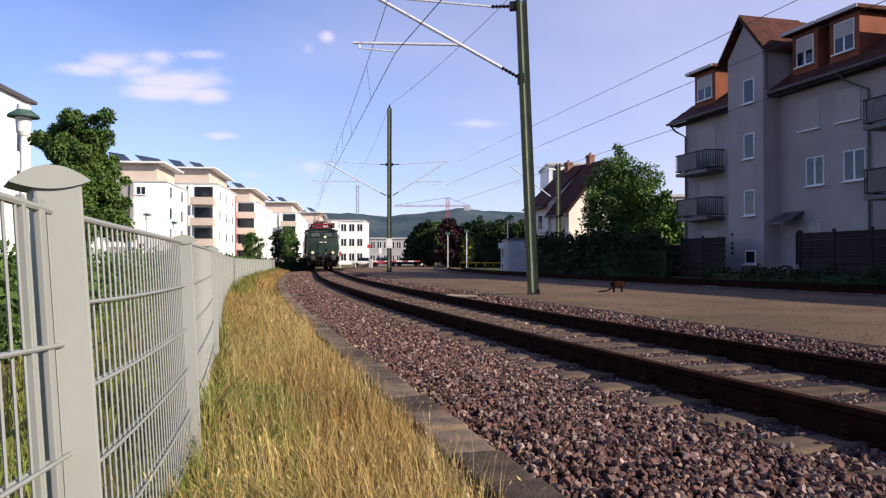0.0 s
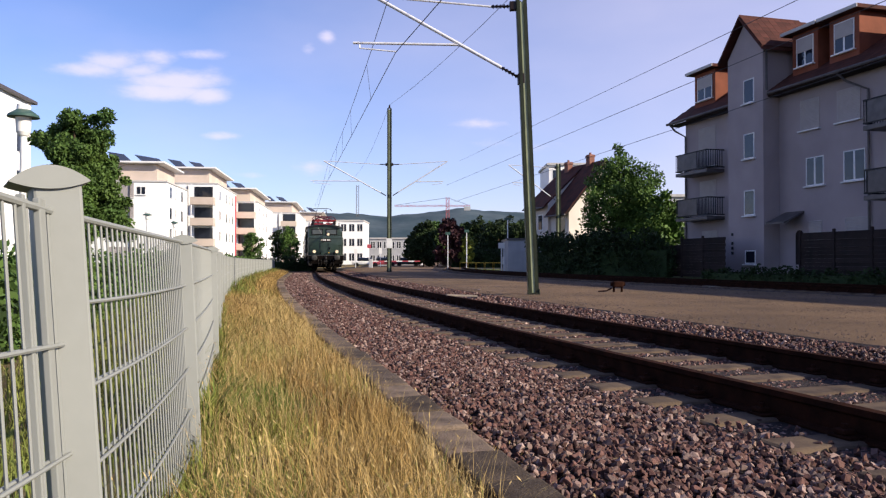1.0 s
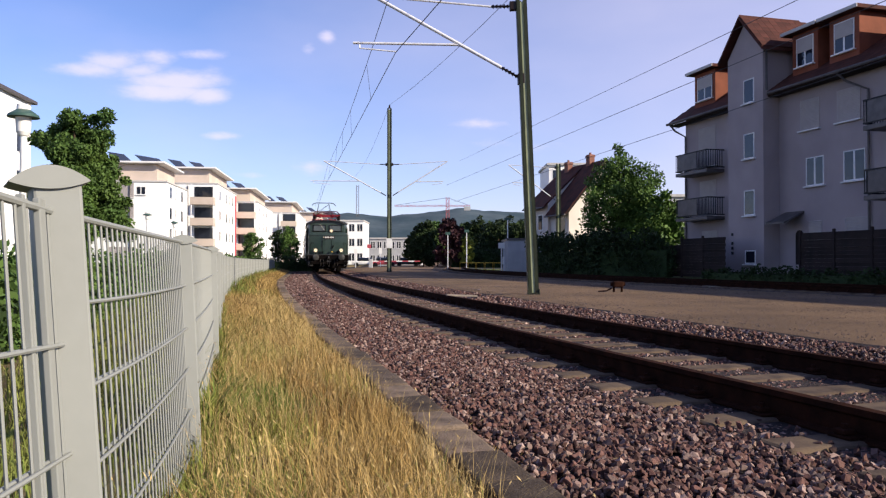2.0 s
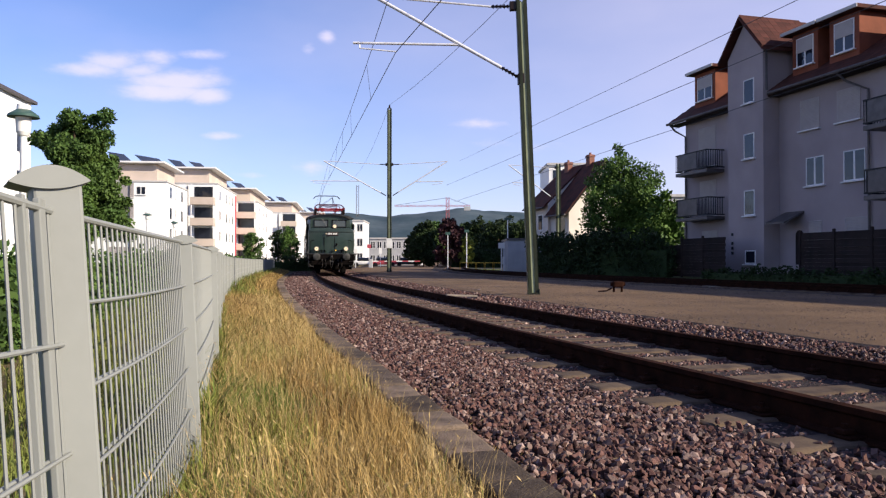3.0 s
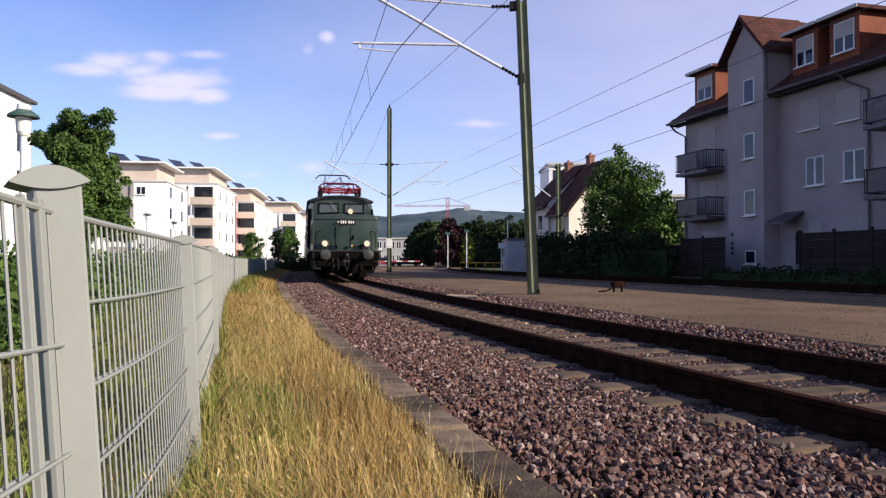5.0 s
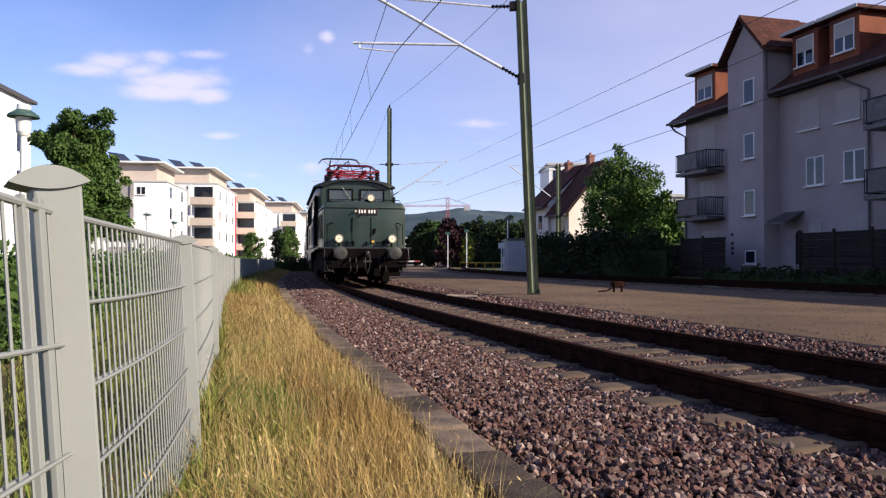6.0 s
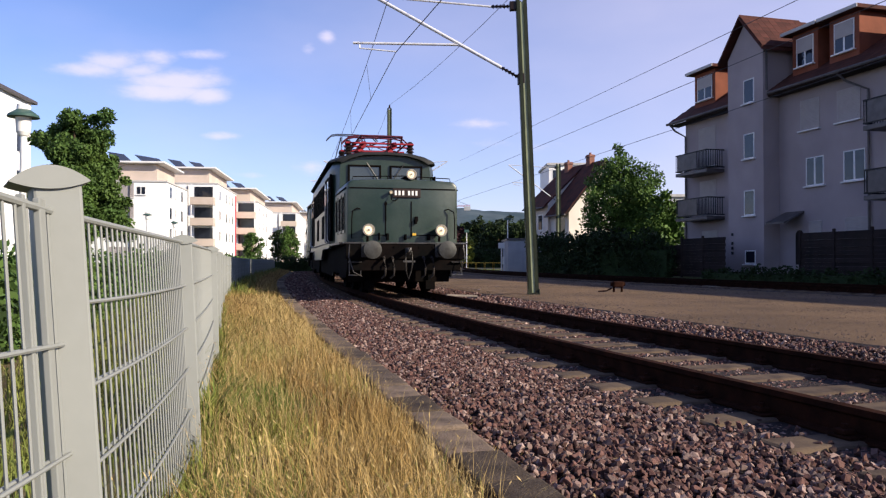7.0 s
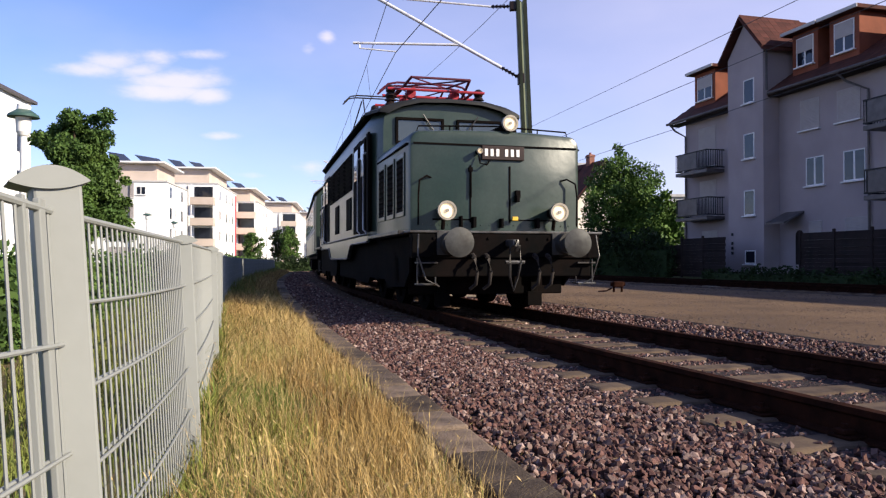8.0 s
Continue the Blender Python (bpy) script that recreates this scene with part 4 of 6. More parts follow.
def dormer(parent, x0, x1, y=0.25, z0=9.75, z1=11.75):
    bm = B()
    bm_box(bm, x0, x1, y, y + 2.9, z0 - 0.45, z1 - 0.12, 0.02)
    d = part("dormer", bm, M_CLAD, parent, "red-brown clad dormer")
    bm = B()
    bm_box(bm, x0 - 0.3, x1 + 0.3, y - 0.4, y + 3.2, z1 - 0.12, z1 + 0.06, 0.02)
    part("dormer_roof", bm, M_TILE, d)
    box_part("fascia", x0 - 0.32, x1 + 0.32, y - 0.44, y - 0.40, z1 - 0.10, z1 + 0.05, M_FASCIA, d)
    w = window(parent, x0 + 0.3, x1 - 0.25, z0 + 0.30, z1 - 0.35, y - 0.01, "glass")
    box_part("shutter", x0 + 0.36, x1 - 0.31, y - 0.05, y - 0.01, z0 + 0.95, z1 - 0.40, M_SHUTTER, w, "half-lowered shutter")
    return d


def tiles(parent, x0, x1, y0, z0, y1, z1, rows, width=0.9):
    """Courses of roof tiles as thin overlapping slabs, from the eave up to the ridge."""
    dy, dz = (y1 - y0) / rows, (z1 - z0) / rows
    ln = math.hypot(dy, dz)
    a = math.atan2(dz, dy)
    bm = B()
    bm_box(bm, 0, width - 0.015, 0, ln * 1.12, 0.0, 0.035, 0.0, Matrix.Rotation(0.05, 4, "X"))
    me = mesh_of("tile", bm, M_TILE)
    n = int((x1 - x0) / width)
    for r in range(rows):
        for k in range(n):
            share("tile", me, parent, Matrix.Translation((x0 + k * width + (0.3 * width if r % 2 else 0), y0 + dy * r, z0 + dz * r)) @ Matrix.Rotation(a, 4, "X"))


def lilac_house():
    u = Vector((0.2607, -0.9654, 0))
    v = Vector((0.9654, 0.2607, 0))
    m = Matrix(((u.x, v.x, 0, 14.2), (u.y, v.y, 0, 44.5), (0, 0, 1, 0.05), (0, 0, 0, 1)))
    h = thing("apartment_house", m, "lilac-grey rendered apartment house with red tiled roof and dormers", "house")
    L, D, E = 42.0, 9.0, 9.45
    bm = B()
    bm_box(bm, 0, L, 0, D, -0.3, E)
    bm_prism(bm, [(0, E), (D, E), (D / 2, E + 2.7)], 0.3, Matrix(((0, 0, 1, 0), (1, 0, 0, 0), (0, 1, 0, 0), (0, 0, 0, 1))))
    part("wall", bm, M_RENDER, h)
    box_part("plinth", -0.03, L, -0.03, 0.0, -0.3, 0.75, M_RENDER, h)
    # roof
    bm = B()
    for s in (0, 1):
        y0, y1 = (-0.65, D / 2) if s == 0 else (D + 0.65, D / 2)
        z0, z1 = E - 0.55, E + 2.88
        rows = [[Vector((x, y0, z0)), Vector((x, y1, z1)), Vector((x, y1, z1 + 0.16)), Vector((x, y0, z0 + 0.16))] for x in (-0.75, L + 0.5)]
        bm_sweep(bm, rows, closed=True)
    roof = part("roof", bm, M_TILE, h, "red-brown tiled roof")
    tiles(roof, -0.75, 20.5, -0.66, E - 0.40, 3.4, E + 2.31, 13, 0.40)
    bm = B()
    bm_path(bm, [(-0.8, -0.75, E - 0.48), (5.1, -0.75, E - 0.48)], 0.075, 8)
    bm_path(bm, [(8.1, -0.75, E - 0.48), (L, -0.75, E - 0.48)], 0.075, 8)
    part("gutter", bm, M_ZINC, h)
    box_part("soffit", -0.7, L, -0.62, 0, E - 0.62, E - 0.55, M_DARKWOOD, h)
    for pts in (((-0.5, -0.75, E - 0.5), (-0.35, -0.5, E - 0.9), (0.12, -0.10, E - 1.3), (0.12, -0.10, 0.3)), ((12.4, -0.75, E - 0.5), (12.6, -0.4, E - 0.9), (13.45, -0.10, E - 1.4), (13.45, -0.10, 0.3)), ((8.25, -0.95, 11.05), (8.02, -0.75, 10.7), (8.02, -0.75, E - 0.3))):
        bm = B()
        bm_path(bm, pts, 0.055, 8)
        part("downpipe", bm, M_ZINC, h, "dark zinc downpipe")
    # projecting stair bay with its own gable
    b0, b1, by = 5.24, 7.95, -0.9
    bm = B()
    bm_box(bm, b0, b1, by, 0.2, -0.3, 11.2)
    bm_prism(bm, [(b0, 11.2), (b1, 11.2), ((b0 + b1) / 2, 12.75)], 0.3, Matrix(((1, 0, 0, 0), (0, 0, 1, by), (0, 1, 0, 0), (0, 0, 0, 1))))
    bm_prism(bm, [(b0, 11.2), (b1, 11.2), ((b0 + b1) / 2, 12.75)], 0.3, Matrix(((1, 0, 0, 0), (0, 0, 1, 2.3), (0, 1, 0, 0), (0, 0, 0, 1))))
    bm_box(bm, b0, b1, by + 0.3, 3.4, 9.0, 11.2)
    bay = part("stair_bay", bm, M_RENDER, h, "projecting gabled stair bay")
    bm = B()
    mid = (b0 + b1) / 2
    for s in (-1, 1):
        rows = [[Vector((mid, y, 12.95)), Vector((mid + s * 1.72, y, 11.02)), Vector((mid + s * 1.72, y, 11.18)), Vector((mid, y, 13.12))] for y in (by - 0.35, 2.75)]
        bm_sweep(bm, rows, closed=True)
    bay_roof = part("bay_roof", bm, M_TILE, bay)
    a_ = math.atan2(13.12 - 11.18, 1.72)
    bm = B()
    bm_box(bm, 0, 0.385, 0, 0.36, 0.0, 0.03, 0.0, Matrix.Rotation(0.05, 4, "X"))
    me = mesh_of("tile", bm, M_TILE)
    for r_ in range(8):
        for k in range(9):
            q = (r_ + 0.0) / 8
            share("tile", me, bay_roof, Matrix.Translation((mid + 1.72 * (1 - q), by - 0.33 + k * 0.395, 11.19 + 1.94 * q)) @ Matrix.Rotation(1.5708, 4, "Z") @ Matrix.Rotation(a_, 4, "X"))
    for z0, z1 in ((8.73, 9.92), (5.98, 7.23), (3.17, 4.42)):
        window(h, 6.5, 7.3, z0, z1, by, "glass", panes=1)
    window(h, 6.55, 7.35, 0.78, 1.45, by, "glass", panes=1, label="small cellar window")
    # main windows
    for x0, x1, z0, z1, kind in ((9.4, 10.6, 6.95, 8.35, "shut"), (11.65, 12.95, 6.95, 8.35, "shut"), (9.75, 10.85, 4.35, 5.66, "glass"), (12.0, 13.2, 4.35, 5.66, "glass"), (12.05, 13.5, 1.6, 2.8, "shut"), (9.9, 10.7, 1.9, 2.75, "shut"),
                                 (1.3, 2.9, 6.2, 8.4, "shut"), (1.4, 2.9, 3.4, 5.4, "shut"), (1.6, 3.0, 0.9, 2.6, "shut"), (14.6, 16.0, 6.3, 8.4, "glass"), (14.6, 16.0, 3.5, 5.6, "glass"), (17.5, 18.8, 6.95, 8.35, "shut"), (17.5, 18.8, 4.35, 5.66, "glass")):
        window(h, x0, x1, z0, z1, 0.0, kind)
    for x0, x1 in ((0.55, 2.5), (8.6, 10.25), (10.95, 12.65), (14.4, 16.4), (18.4, 20.4)):
        dormer(h, x0, x1)
    balcony(h, 0.65, 3.65, 5.70, 1.1)
    balcony(h, 0.65, 3.65, 3.15, 1.1)
    balcony(h, 14.2, 17.2, 6.15, 1.1)
    balcony(h, 14.2, 17.2, 3.35, 1.1)
    # entrance canopy and arched niche
    bm = B()
    rows = [[Vector((x, 0, 3.25)), Vector((x, -1.1, 2.72)), Vector((x, -1.1, 2.64)), Vector((x, 0, 3.15))] for x in (8.35, 9.6)]
    bm_sweep(bm, rows, closed=True)
    part("canopy", bm, M_ZINC, h, "small dark canopy over the entrance")
    bm = B()
    bm_rod(bm, (9.3, -0.02, 2.1), (9.3, 0.03, 2.1), 0.26, 20)
    bm_box(bm, 9.04, 9.56, -0.02, 0.03, 0.2, 2.1)
    part("entrance_arch", bm, M_DARKWOOD, h)
    for z in (2.2, 1.75, 1.5, 1.25):
        box_part("wall_vent", 5.5, 5.62, by - 0.05, by, z, z + 0.14, M_RAILING, h)
    return h


lilac_house()


def board_fence():
    """Dark woven-board panels between posts, in front of the house."""
    u = Vector((0.2607, -0.9654, 0))
    v = Vector((0.9654, 0.2607, 0))
    m0 = Matrix(((u.x, v.x, 0, 14.2 - 2.6 * v.x), (u.y, v.y, 0, 44.5 - 2.6 * v.y), (0, 0, 1, 0.1), (0, 0, 0, 1)))
    bm = B()
    bm_box(bm, 0, 1.78, -0.012, 0.012, 0, 0.15, 0.004)
    board = mesh_of("board", bm, M_DARKWOOD)
    bm = B()
    bm_box(bm, -0.05, 0.05, -0.05, 0.05, 0, 2.15, 0.01)
    post = mesh_of("post", bm, M_DARKWOOD)
    starts = [-9.7 + 1.9 * k for k in range(7)] + [3.6, 5.5] + [12.4 + 1.87 * k for k in range(10)]
    whole = thing("garden_fence", m0, "dark brown wooden privacy fence of boarded panels", "fence")
    for k, s in enumerate(starts):
        low = 0.85 if s < 3 else 1.0
        f = share("post", post, whole, Matrix.Translation((s, 0, 0)))
        for r in range(int(13 * low)):
            share("board", board, f, Matrix.Translation((0.06, 0.016 * (-1) ** r, 0.06 + r * 0.152)))


board_fence()


# ---- white apartment blocks along the far side ----
M_BLOCK = mat("white_render", (0.84, 0.83, 0.81), 0.9, 0, 0.05, 0.3, 30, 0.05)
M_TAN = mat("tan_render", (0.56, 0.465, 0.395), 0.9, 0, 0.1, 0.4, 30, 0.05)
M_SOLAR = mat("solar_panel", (0.03, 0.04, 0.07), 0.25, 0.2, 0.2, 1, 10, 0)
M_REDP = mat("red_panel", (0.45, 0.08, 0.10), 0.7, 0, 0.1, 1, 20, 0)


def block(x1, y0, depth, width, top, loggia, red=False, tall=False):
    """Four-storey white block; local origin at its near right-hand corner, x to the left is negative."""
    b = thing("apartment_block", pose(x1, y0, 0, 0, 0, 7), "white four-storey apartment block with penthouse and solar panels", "apartment building", "row of apartment blocks")
    st = (top - 2.6) / 4
    if tall:
        box_part("wall", -width, 0, 0, depth, 0, top - 0.25, M_BLOCK, b)
        box_part("roof", -width - 0.4, 0.35, -0.4, depth + 0.35, top - 0.25, top, M_ZINC, b, "dark thin roof edge", 0.02)
        for f in range(4):
            z = f * st + 1.0
            bm = B()
            bm_box(bm, -0.02, 0.03, depth - 2.6, depth - 1.5, z, z + 1.4, 0.02)
            w = part("window", bm, M_FRAME, b)
            box_part("pane", 0.02, 0.04, depth - 2.52, depth - 1.58, z + 0.08, z + 1.32, M_GLASS, w)
        return b
    box_part("wall", -width, 0, 0, depth, 0, st * 4 + 0.25, M_BLOCK, b)
    box_part("parapet", -width - 0.1, 0.1, -0.1, depth + 0.1, st * 4 + 0.25, st * 4 + 0.42, M_FASCIA, b, "grey parapet coping")
    box_part("penthouse", -width + 0.8, -1.3, 1.2, depth - 1.2, st * 4 + 0.42, top - 0.25, M_TAN, b, "tan set-back penthouse")
    box_part("roof", -width, -0.3, 0.3, depth - 0.4, top - 0.2, top, M_FRAME, b, "thin white flat roof with wide eaves", 0.03)
    for k in range(3):
        bm = B()
        bm_box(bm, -1.3, 1.3, -1.2, 1.2, 0, 0.06, 0, Matrix.Translation((-width * 0.75 + k * 2.4, 2.0 + k * 2.2, top + 0.62)) @ Matrix.Rotation(radians(-30), 4, "Z") @ Matrix.Rotation(radians(36), 4, "Y"))
        bm_box(bm, -width * 0.75 + k * 2.4 - 0.05, -width * 0.75 + k * 2.4 + 0.05, 1.6 + k * 2.2, 2.4 + k * 2.2, top, top + 0.5)
        part("solar_panel", bm, M_SOLAR, b, "tilted dark solar panel")
    for f in range(4):
        z = f * st + 0.9
        if loggia:
            # corner loggias: slab, tan parapet, dark recess, posts
            box_part("loggia_recess", -3.0, -0.5, -0.04, 0.0, z - 0.1, z + 1.75, M_GLASS, b)
            box_part("loggia_slab", -3.3, -0.25, -1.5, 0.0, z - 0.75, z - 0.55, M_TAN, b)
            box_part("loggia_parapet", -3.3, -0.25, -1.5, -1.38, z - 0.55, z + 0.25, M_TAN, b, "tan balcony parapet")
            box_part("loggia_side", -0.37, -0.25, -1.38, 0.0, z - 0.55, z + 0.25, M_TAN, b)
            for x in (-3.2, -0.35):
                box_part("loggia_post", x, x + 0.12, -1.46, -1.38, z + 0.25, z + 2.0, M_BLOCK, b)
        else:
            window(b, -width * 0.55, -width * 0.55 + 2.6, z, z + 1.6, 0.0, "shut")
        if f == 3 and not loggia:
            window(b, -3.2, -2.2, z + 0.3, z + 1.2, 0.0, "glass")
        window(b, -width + 1.0, -width + 2.6, z, z + 1.5, 0.0, "glass")
        # windows on the long side
        for k in range(int(depth / 3)):
            y = 1.4 + k * 2.9
            bm = B()
            bm_box(bm, -0.02, 0.03, y, y + (0.5 if k % 2 else 1.1), z, z + 1.4, 0.02)
            w = part("window", bm, M_FRAME, b)
            box_part("pane", 0.02, 0.04, y + 0.08, y + (0.42 if k % 2 else 1.02), z + 0.08, z + 1.32, M_GLASS, w)
    if red:
        box_part("red_panel", 0.0, 0.06, depth - 1.6, depth - 0.4, 0.6, st * 4, M_REDP, b, "tall red facade strip")
    bm = B()
    bm_path(bm, [(-width * 0.35, -0.1, st * 4), (-width * 0.35, -0.1, 0.3)], 0.06)
    part("downpipe", bm, M_ZINC, b)
    return b


block(-30.5, 50.0, 8.2, 14, 13.2, False, tall=True)
block(-30.5, 84.0, 11, 11, 12.0, False)
block(-30.5, 103.0, 17.5, 11, 13.7, True, True)
block(-29.7, 122.0, 24, 11, 12.7, True)
block(-29.1, 153.0, 26, 11, 12.9, True)
block(-28.5, 185.0, 28, 11, 12.9, True)


# ---- the older house beyond the tree, garage wall, far buildings ----
M_OLDWALL = mat("cream_render", (0.66, 0.60, 0.53), 0.9, 0, 0.1, 0.6, 30, 0.08)
M_CONC = mat("pale_concrete", (0.42, 0.42, 0.43), 0.9, 0, 0.15, 0.8, 30, 0.1)
M_BRICK = mat("chimney_brick", (0.25, 0.12, 0.09), 0.9, 0, 0.2, 3, 30, 0.2)


def old_house():
    h = thing("village_house", pose(12.9, 61, 0, 0, 0, 20), "cream old house with steep red roof and brick chimneys", "house")
    front = Matrix(((1, 0, 0, 0), (0, 0, 1, 0), (0, 1, 0, 0), (0, 0, 0, 1)))
    w, eave, apex = 3.2, 5.05, 8.85
    bm = B()
    bm_prism(bm, [(-w, 0), (w, 0), (w, eave), (0, apex), (-w, eave)], 3.0, front)
    part("wall", bm, M_OLDWALL, h, "sunlit cream gable")
    bm = B()
    bm_prism(bm, [(-w - 0.25, 0), (w + 0.25, 0), (w + 0.25, 5.7), (0, apex), (-w - 0.25, 5.7)], 3.4, front @ Matrix.Translation((0, 0, 3.0)))
    part("wall", bm, M_OLDWALL, h, "cream rear wing")
    for y0, y1, half, low in ((-0.45, 2.95, 3.75, 4.55), (2.95, 6.7, 3.9, 5.30)):
        bm = B()
        for sd in (-1, 1):
            rows = [[Vector((0, y, apex + 0.06)), Vector((sd * half, y, low)), Vector((sd * half, y, low + 0.16)), Vector((0, y, apex + 0.24))] for y in (y0, y1)]
            bm_sweep(bm, rows, closed=True)
        part("roof", bm, M_TILE, h, "steep red tiled roof")
        for sd in (-1, 1):
            bm = B()
            bm_path(bm, [(sd * (half + 0.06), y0, low + 0.04), (sd * (half + 0.06), y1, low + 0.04)], 0.07, 8)
            part("gutter", bm, M_ZINC, h)
    bm = B()
    for sd in (-1, 1):
        rows = [[Vector((0, y, apex - 0.06)), Vector((sd * 3.7, y, 4.5)), Vector((sd * 3.7, y, 4.66)), Vector((0, y, apex + 0.12))] for y in (-0.50, -0.455)]
        bm_sweep(bm, rows, closed=True)
    part("bargeboard", bm, M_DARKWOOD, h)
    for x, y, z in ((0.0, 2.1, 9.75), (-0.3, 5.2, 9.5)):
        bm = B()
        bm_box(bm, x - 0.24, x + 0.24, y - 0.3, y + 0.3, 8.0, z, 0.02)
        bm_box(bm, x - 0.29, x + 0.29, y - 0.35, y + 0.35, z - 0.22, z - 0.1, 0.02)
        part("chimney", bm, M_BRICK, h, "brick chimney with a projecting course")
        bm = B()
        bm_rod(bm, (x, y, z), (x, y, z + 0.18), 0.12, 12, 0.09)
        part("chimney_pot", bm, M_BRICK, h)
    for x in (1.0, 2.2):
        for z in (1.2, 3.3):
            window(h, x - 0.4, x + 0.4, z, z + 1.2, 0.0, "glass")
    window(h, -0.45, 0.45, 6.0, 7.1, 0.0, "glass")
    # windows of the shaded long side
    for y, z in ((0.9, 3.2), (4.3, 3.5), (5.6, 3.5), (4.3, 1.1), (5.6, 1.1)):
        x = -w if y < 3 else -w - 0.25
        bm = B()
        bm_box(bm, x - 0.03, x + 0.02, y - 0.42, y + 0.42, z, z + 1.35, 0.012)
        wn = part("window", bm, M_FRAME, h, "narrow white-framed side window")
        box_part("pane", x - 0.045, x - 0.03, y - 0.34, y + 0.34, z + 0.08, z + 1.27, M_GLASS, wn)
    return h


old_house()


def simple_building(name, x, y, w, d, h, material, label, rows, cols, roof=None):
    b = thing(name, pose(x, y, 0), label, "building")
    box_part("wall", 0, w, 0, d, 0, h, material, b, "", 0.03)
    box_part("roof", -0.2, w + 0.2, -0.2, d + 0.2, h, h + 0.25, roof or M_FASCIA, b)
    sx, sz = w / cols, h / rows
    for r in range(rows):
        for c in range(cols):
            window(b, c * sx + sx * 0.18, (c + 1) * sx - sx * 0.12, r * sz + sz * 0.3, (r + 1) * sz - sz * 0.18, 0.0, "glass", sill=False)
    return b


g = thing("garage_wall", pose(4.9, 57.5, 0.0), "pale concrete garage beyond the tracks", "garage")
box_part("wall", 0, 4.2, 0, 5, 0, 2.55, M_CONC, g, "", 0.03)
box_part("roof", -0.1, 4.3, -0.1, 5.1, 2.55, 2.68, M_ZINC, g)
for k in range(4):
    box_part("garage_panel", 0.15 + k * 1.0, 1.05 + k * 1.0, -0.03, 0.0, 0.3, 2.3, M_CONC, g, "", 0.01)
simple_building("office_building", -23.1, 170, 5.4, 12, 9.8, M_BLOCK, "far white office block with window bands", 3, 3)
simple_building("office_building", -31, 200, 9.0, 12, 11.5, M_BLOCK, "far white block behind the others", 4, 3)
simple_building("station_hall", -13.5, 140, 9.5, 12, 5.0, M_CONC, "long grey glazed hall by the crossing", 2, 8)
simple_building("white_block", 12.5, 90, 4.6, 8, 12.3, M_BLOCK, "white flat-roofed block behind the old house", 4, 2)
simple_building("grey_house", 21.8, 74, 8, 9, 7.2, M_CONC, "plain grey house behind the garden", 3, 4)


# ---- trees, hedges ----
M_BARK = mat("bark", (0.09, 0.065, 0.045), 0.95, 0, 0.3, 4, 30, 0.4)
M_LEAF = mat("leaf_green", (0.075, 0.125, 0.026), 0.65, 0, 0.3, 0.8, 20, 0, (0.04, 0.08, 0.02), island=0.7)
M_LEAFB = mat("leaf_fresh", (0.082, 0.145, 0.027), 0.65, 0, 0.3, 0.8, 20, 0, (0.04, 0.08, 0.018), island=0.7)
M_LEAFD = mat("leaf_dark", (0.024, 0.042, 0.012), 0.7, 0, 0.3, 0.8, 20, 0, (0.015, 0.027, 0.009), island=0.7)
M_PURPLE = mat("leaf_purple", (0.055, 0.022, 0.026), 0.7, 0, 0.3, 0.8, 20, 0, island=0.6)
M_LIME = mat("leaf_lime", (0.22, 0.24, 0.04), 0.7, 0, 0.25, 0.8, 20, 0, island=0.5)


def leaf_cloud(centres, n, size, seed, flat=0.55):
    """Many small leaves about clump centres (x, y, z, radius): vertices and faces of one mesh."""
    rng = np.random.default_rng(seed)
    c = np.array(centres, float)
    w = c[:, 3] ** 2
    pick = rng.choice(len(c), n, p=w / w.sum())
    d = rng.normal(size=(n, 3))
    d /= np.linalg.norm(d, axis=1)[:, None]
    rad = c[pick, 3] * (0.35 + 0.85 * rng.random(n) ** 0.8)
    p = c[pick, :3] + d * rad[:, None] * np.array([1, 1, 0.85])
    a = rng.normal(size=(n, 3)) + d * 0.6
    a /= np.linalg.norm(a, axis=1)[:, None]
    b = np.cross(a, rng.normal(size=(n, 3)))
    b /= np.linalg.norm(b, axis=1)[:, None]
    s = size * (0.6 + 0.8 * rng.random(n))[:, None]
    v = np.stack([p - a * s, p + b * s * flat, p + a * s, p - b * s * flat], 1).reshape(-1, 3)
    f = np.arange(4 * n).reshape(-1, 4)
    return v, f


def raw_mesh(name, v, f, material):
    me = bpy.data.meshes.new(name)
    me.from_pydata(v.tolist(), [], f.tolist())
    me.materials.append(material)
    return me


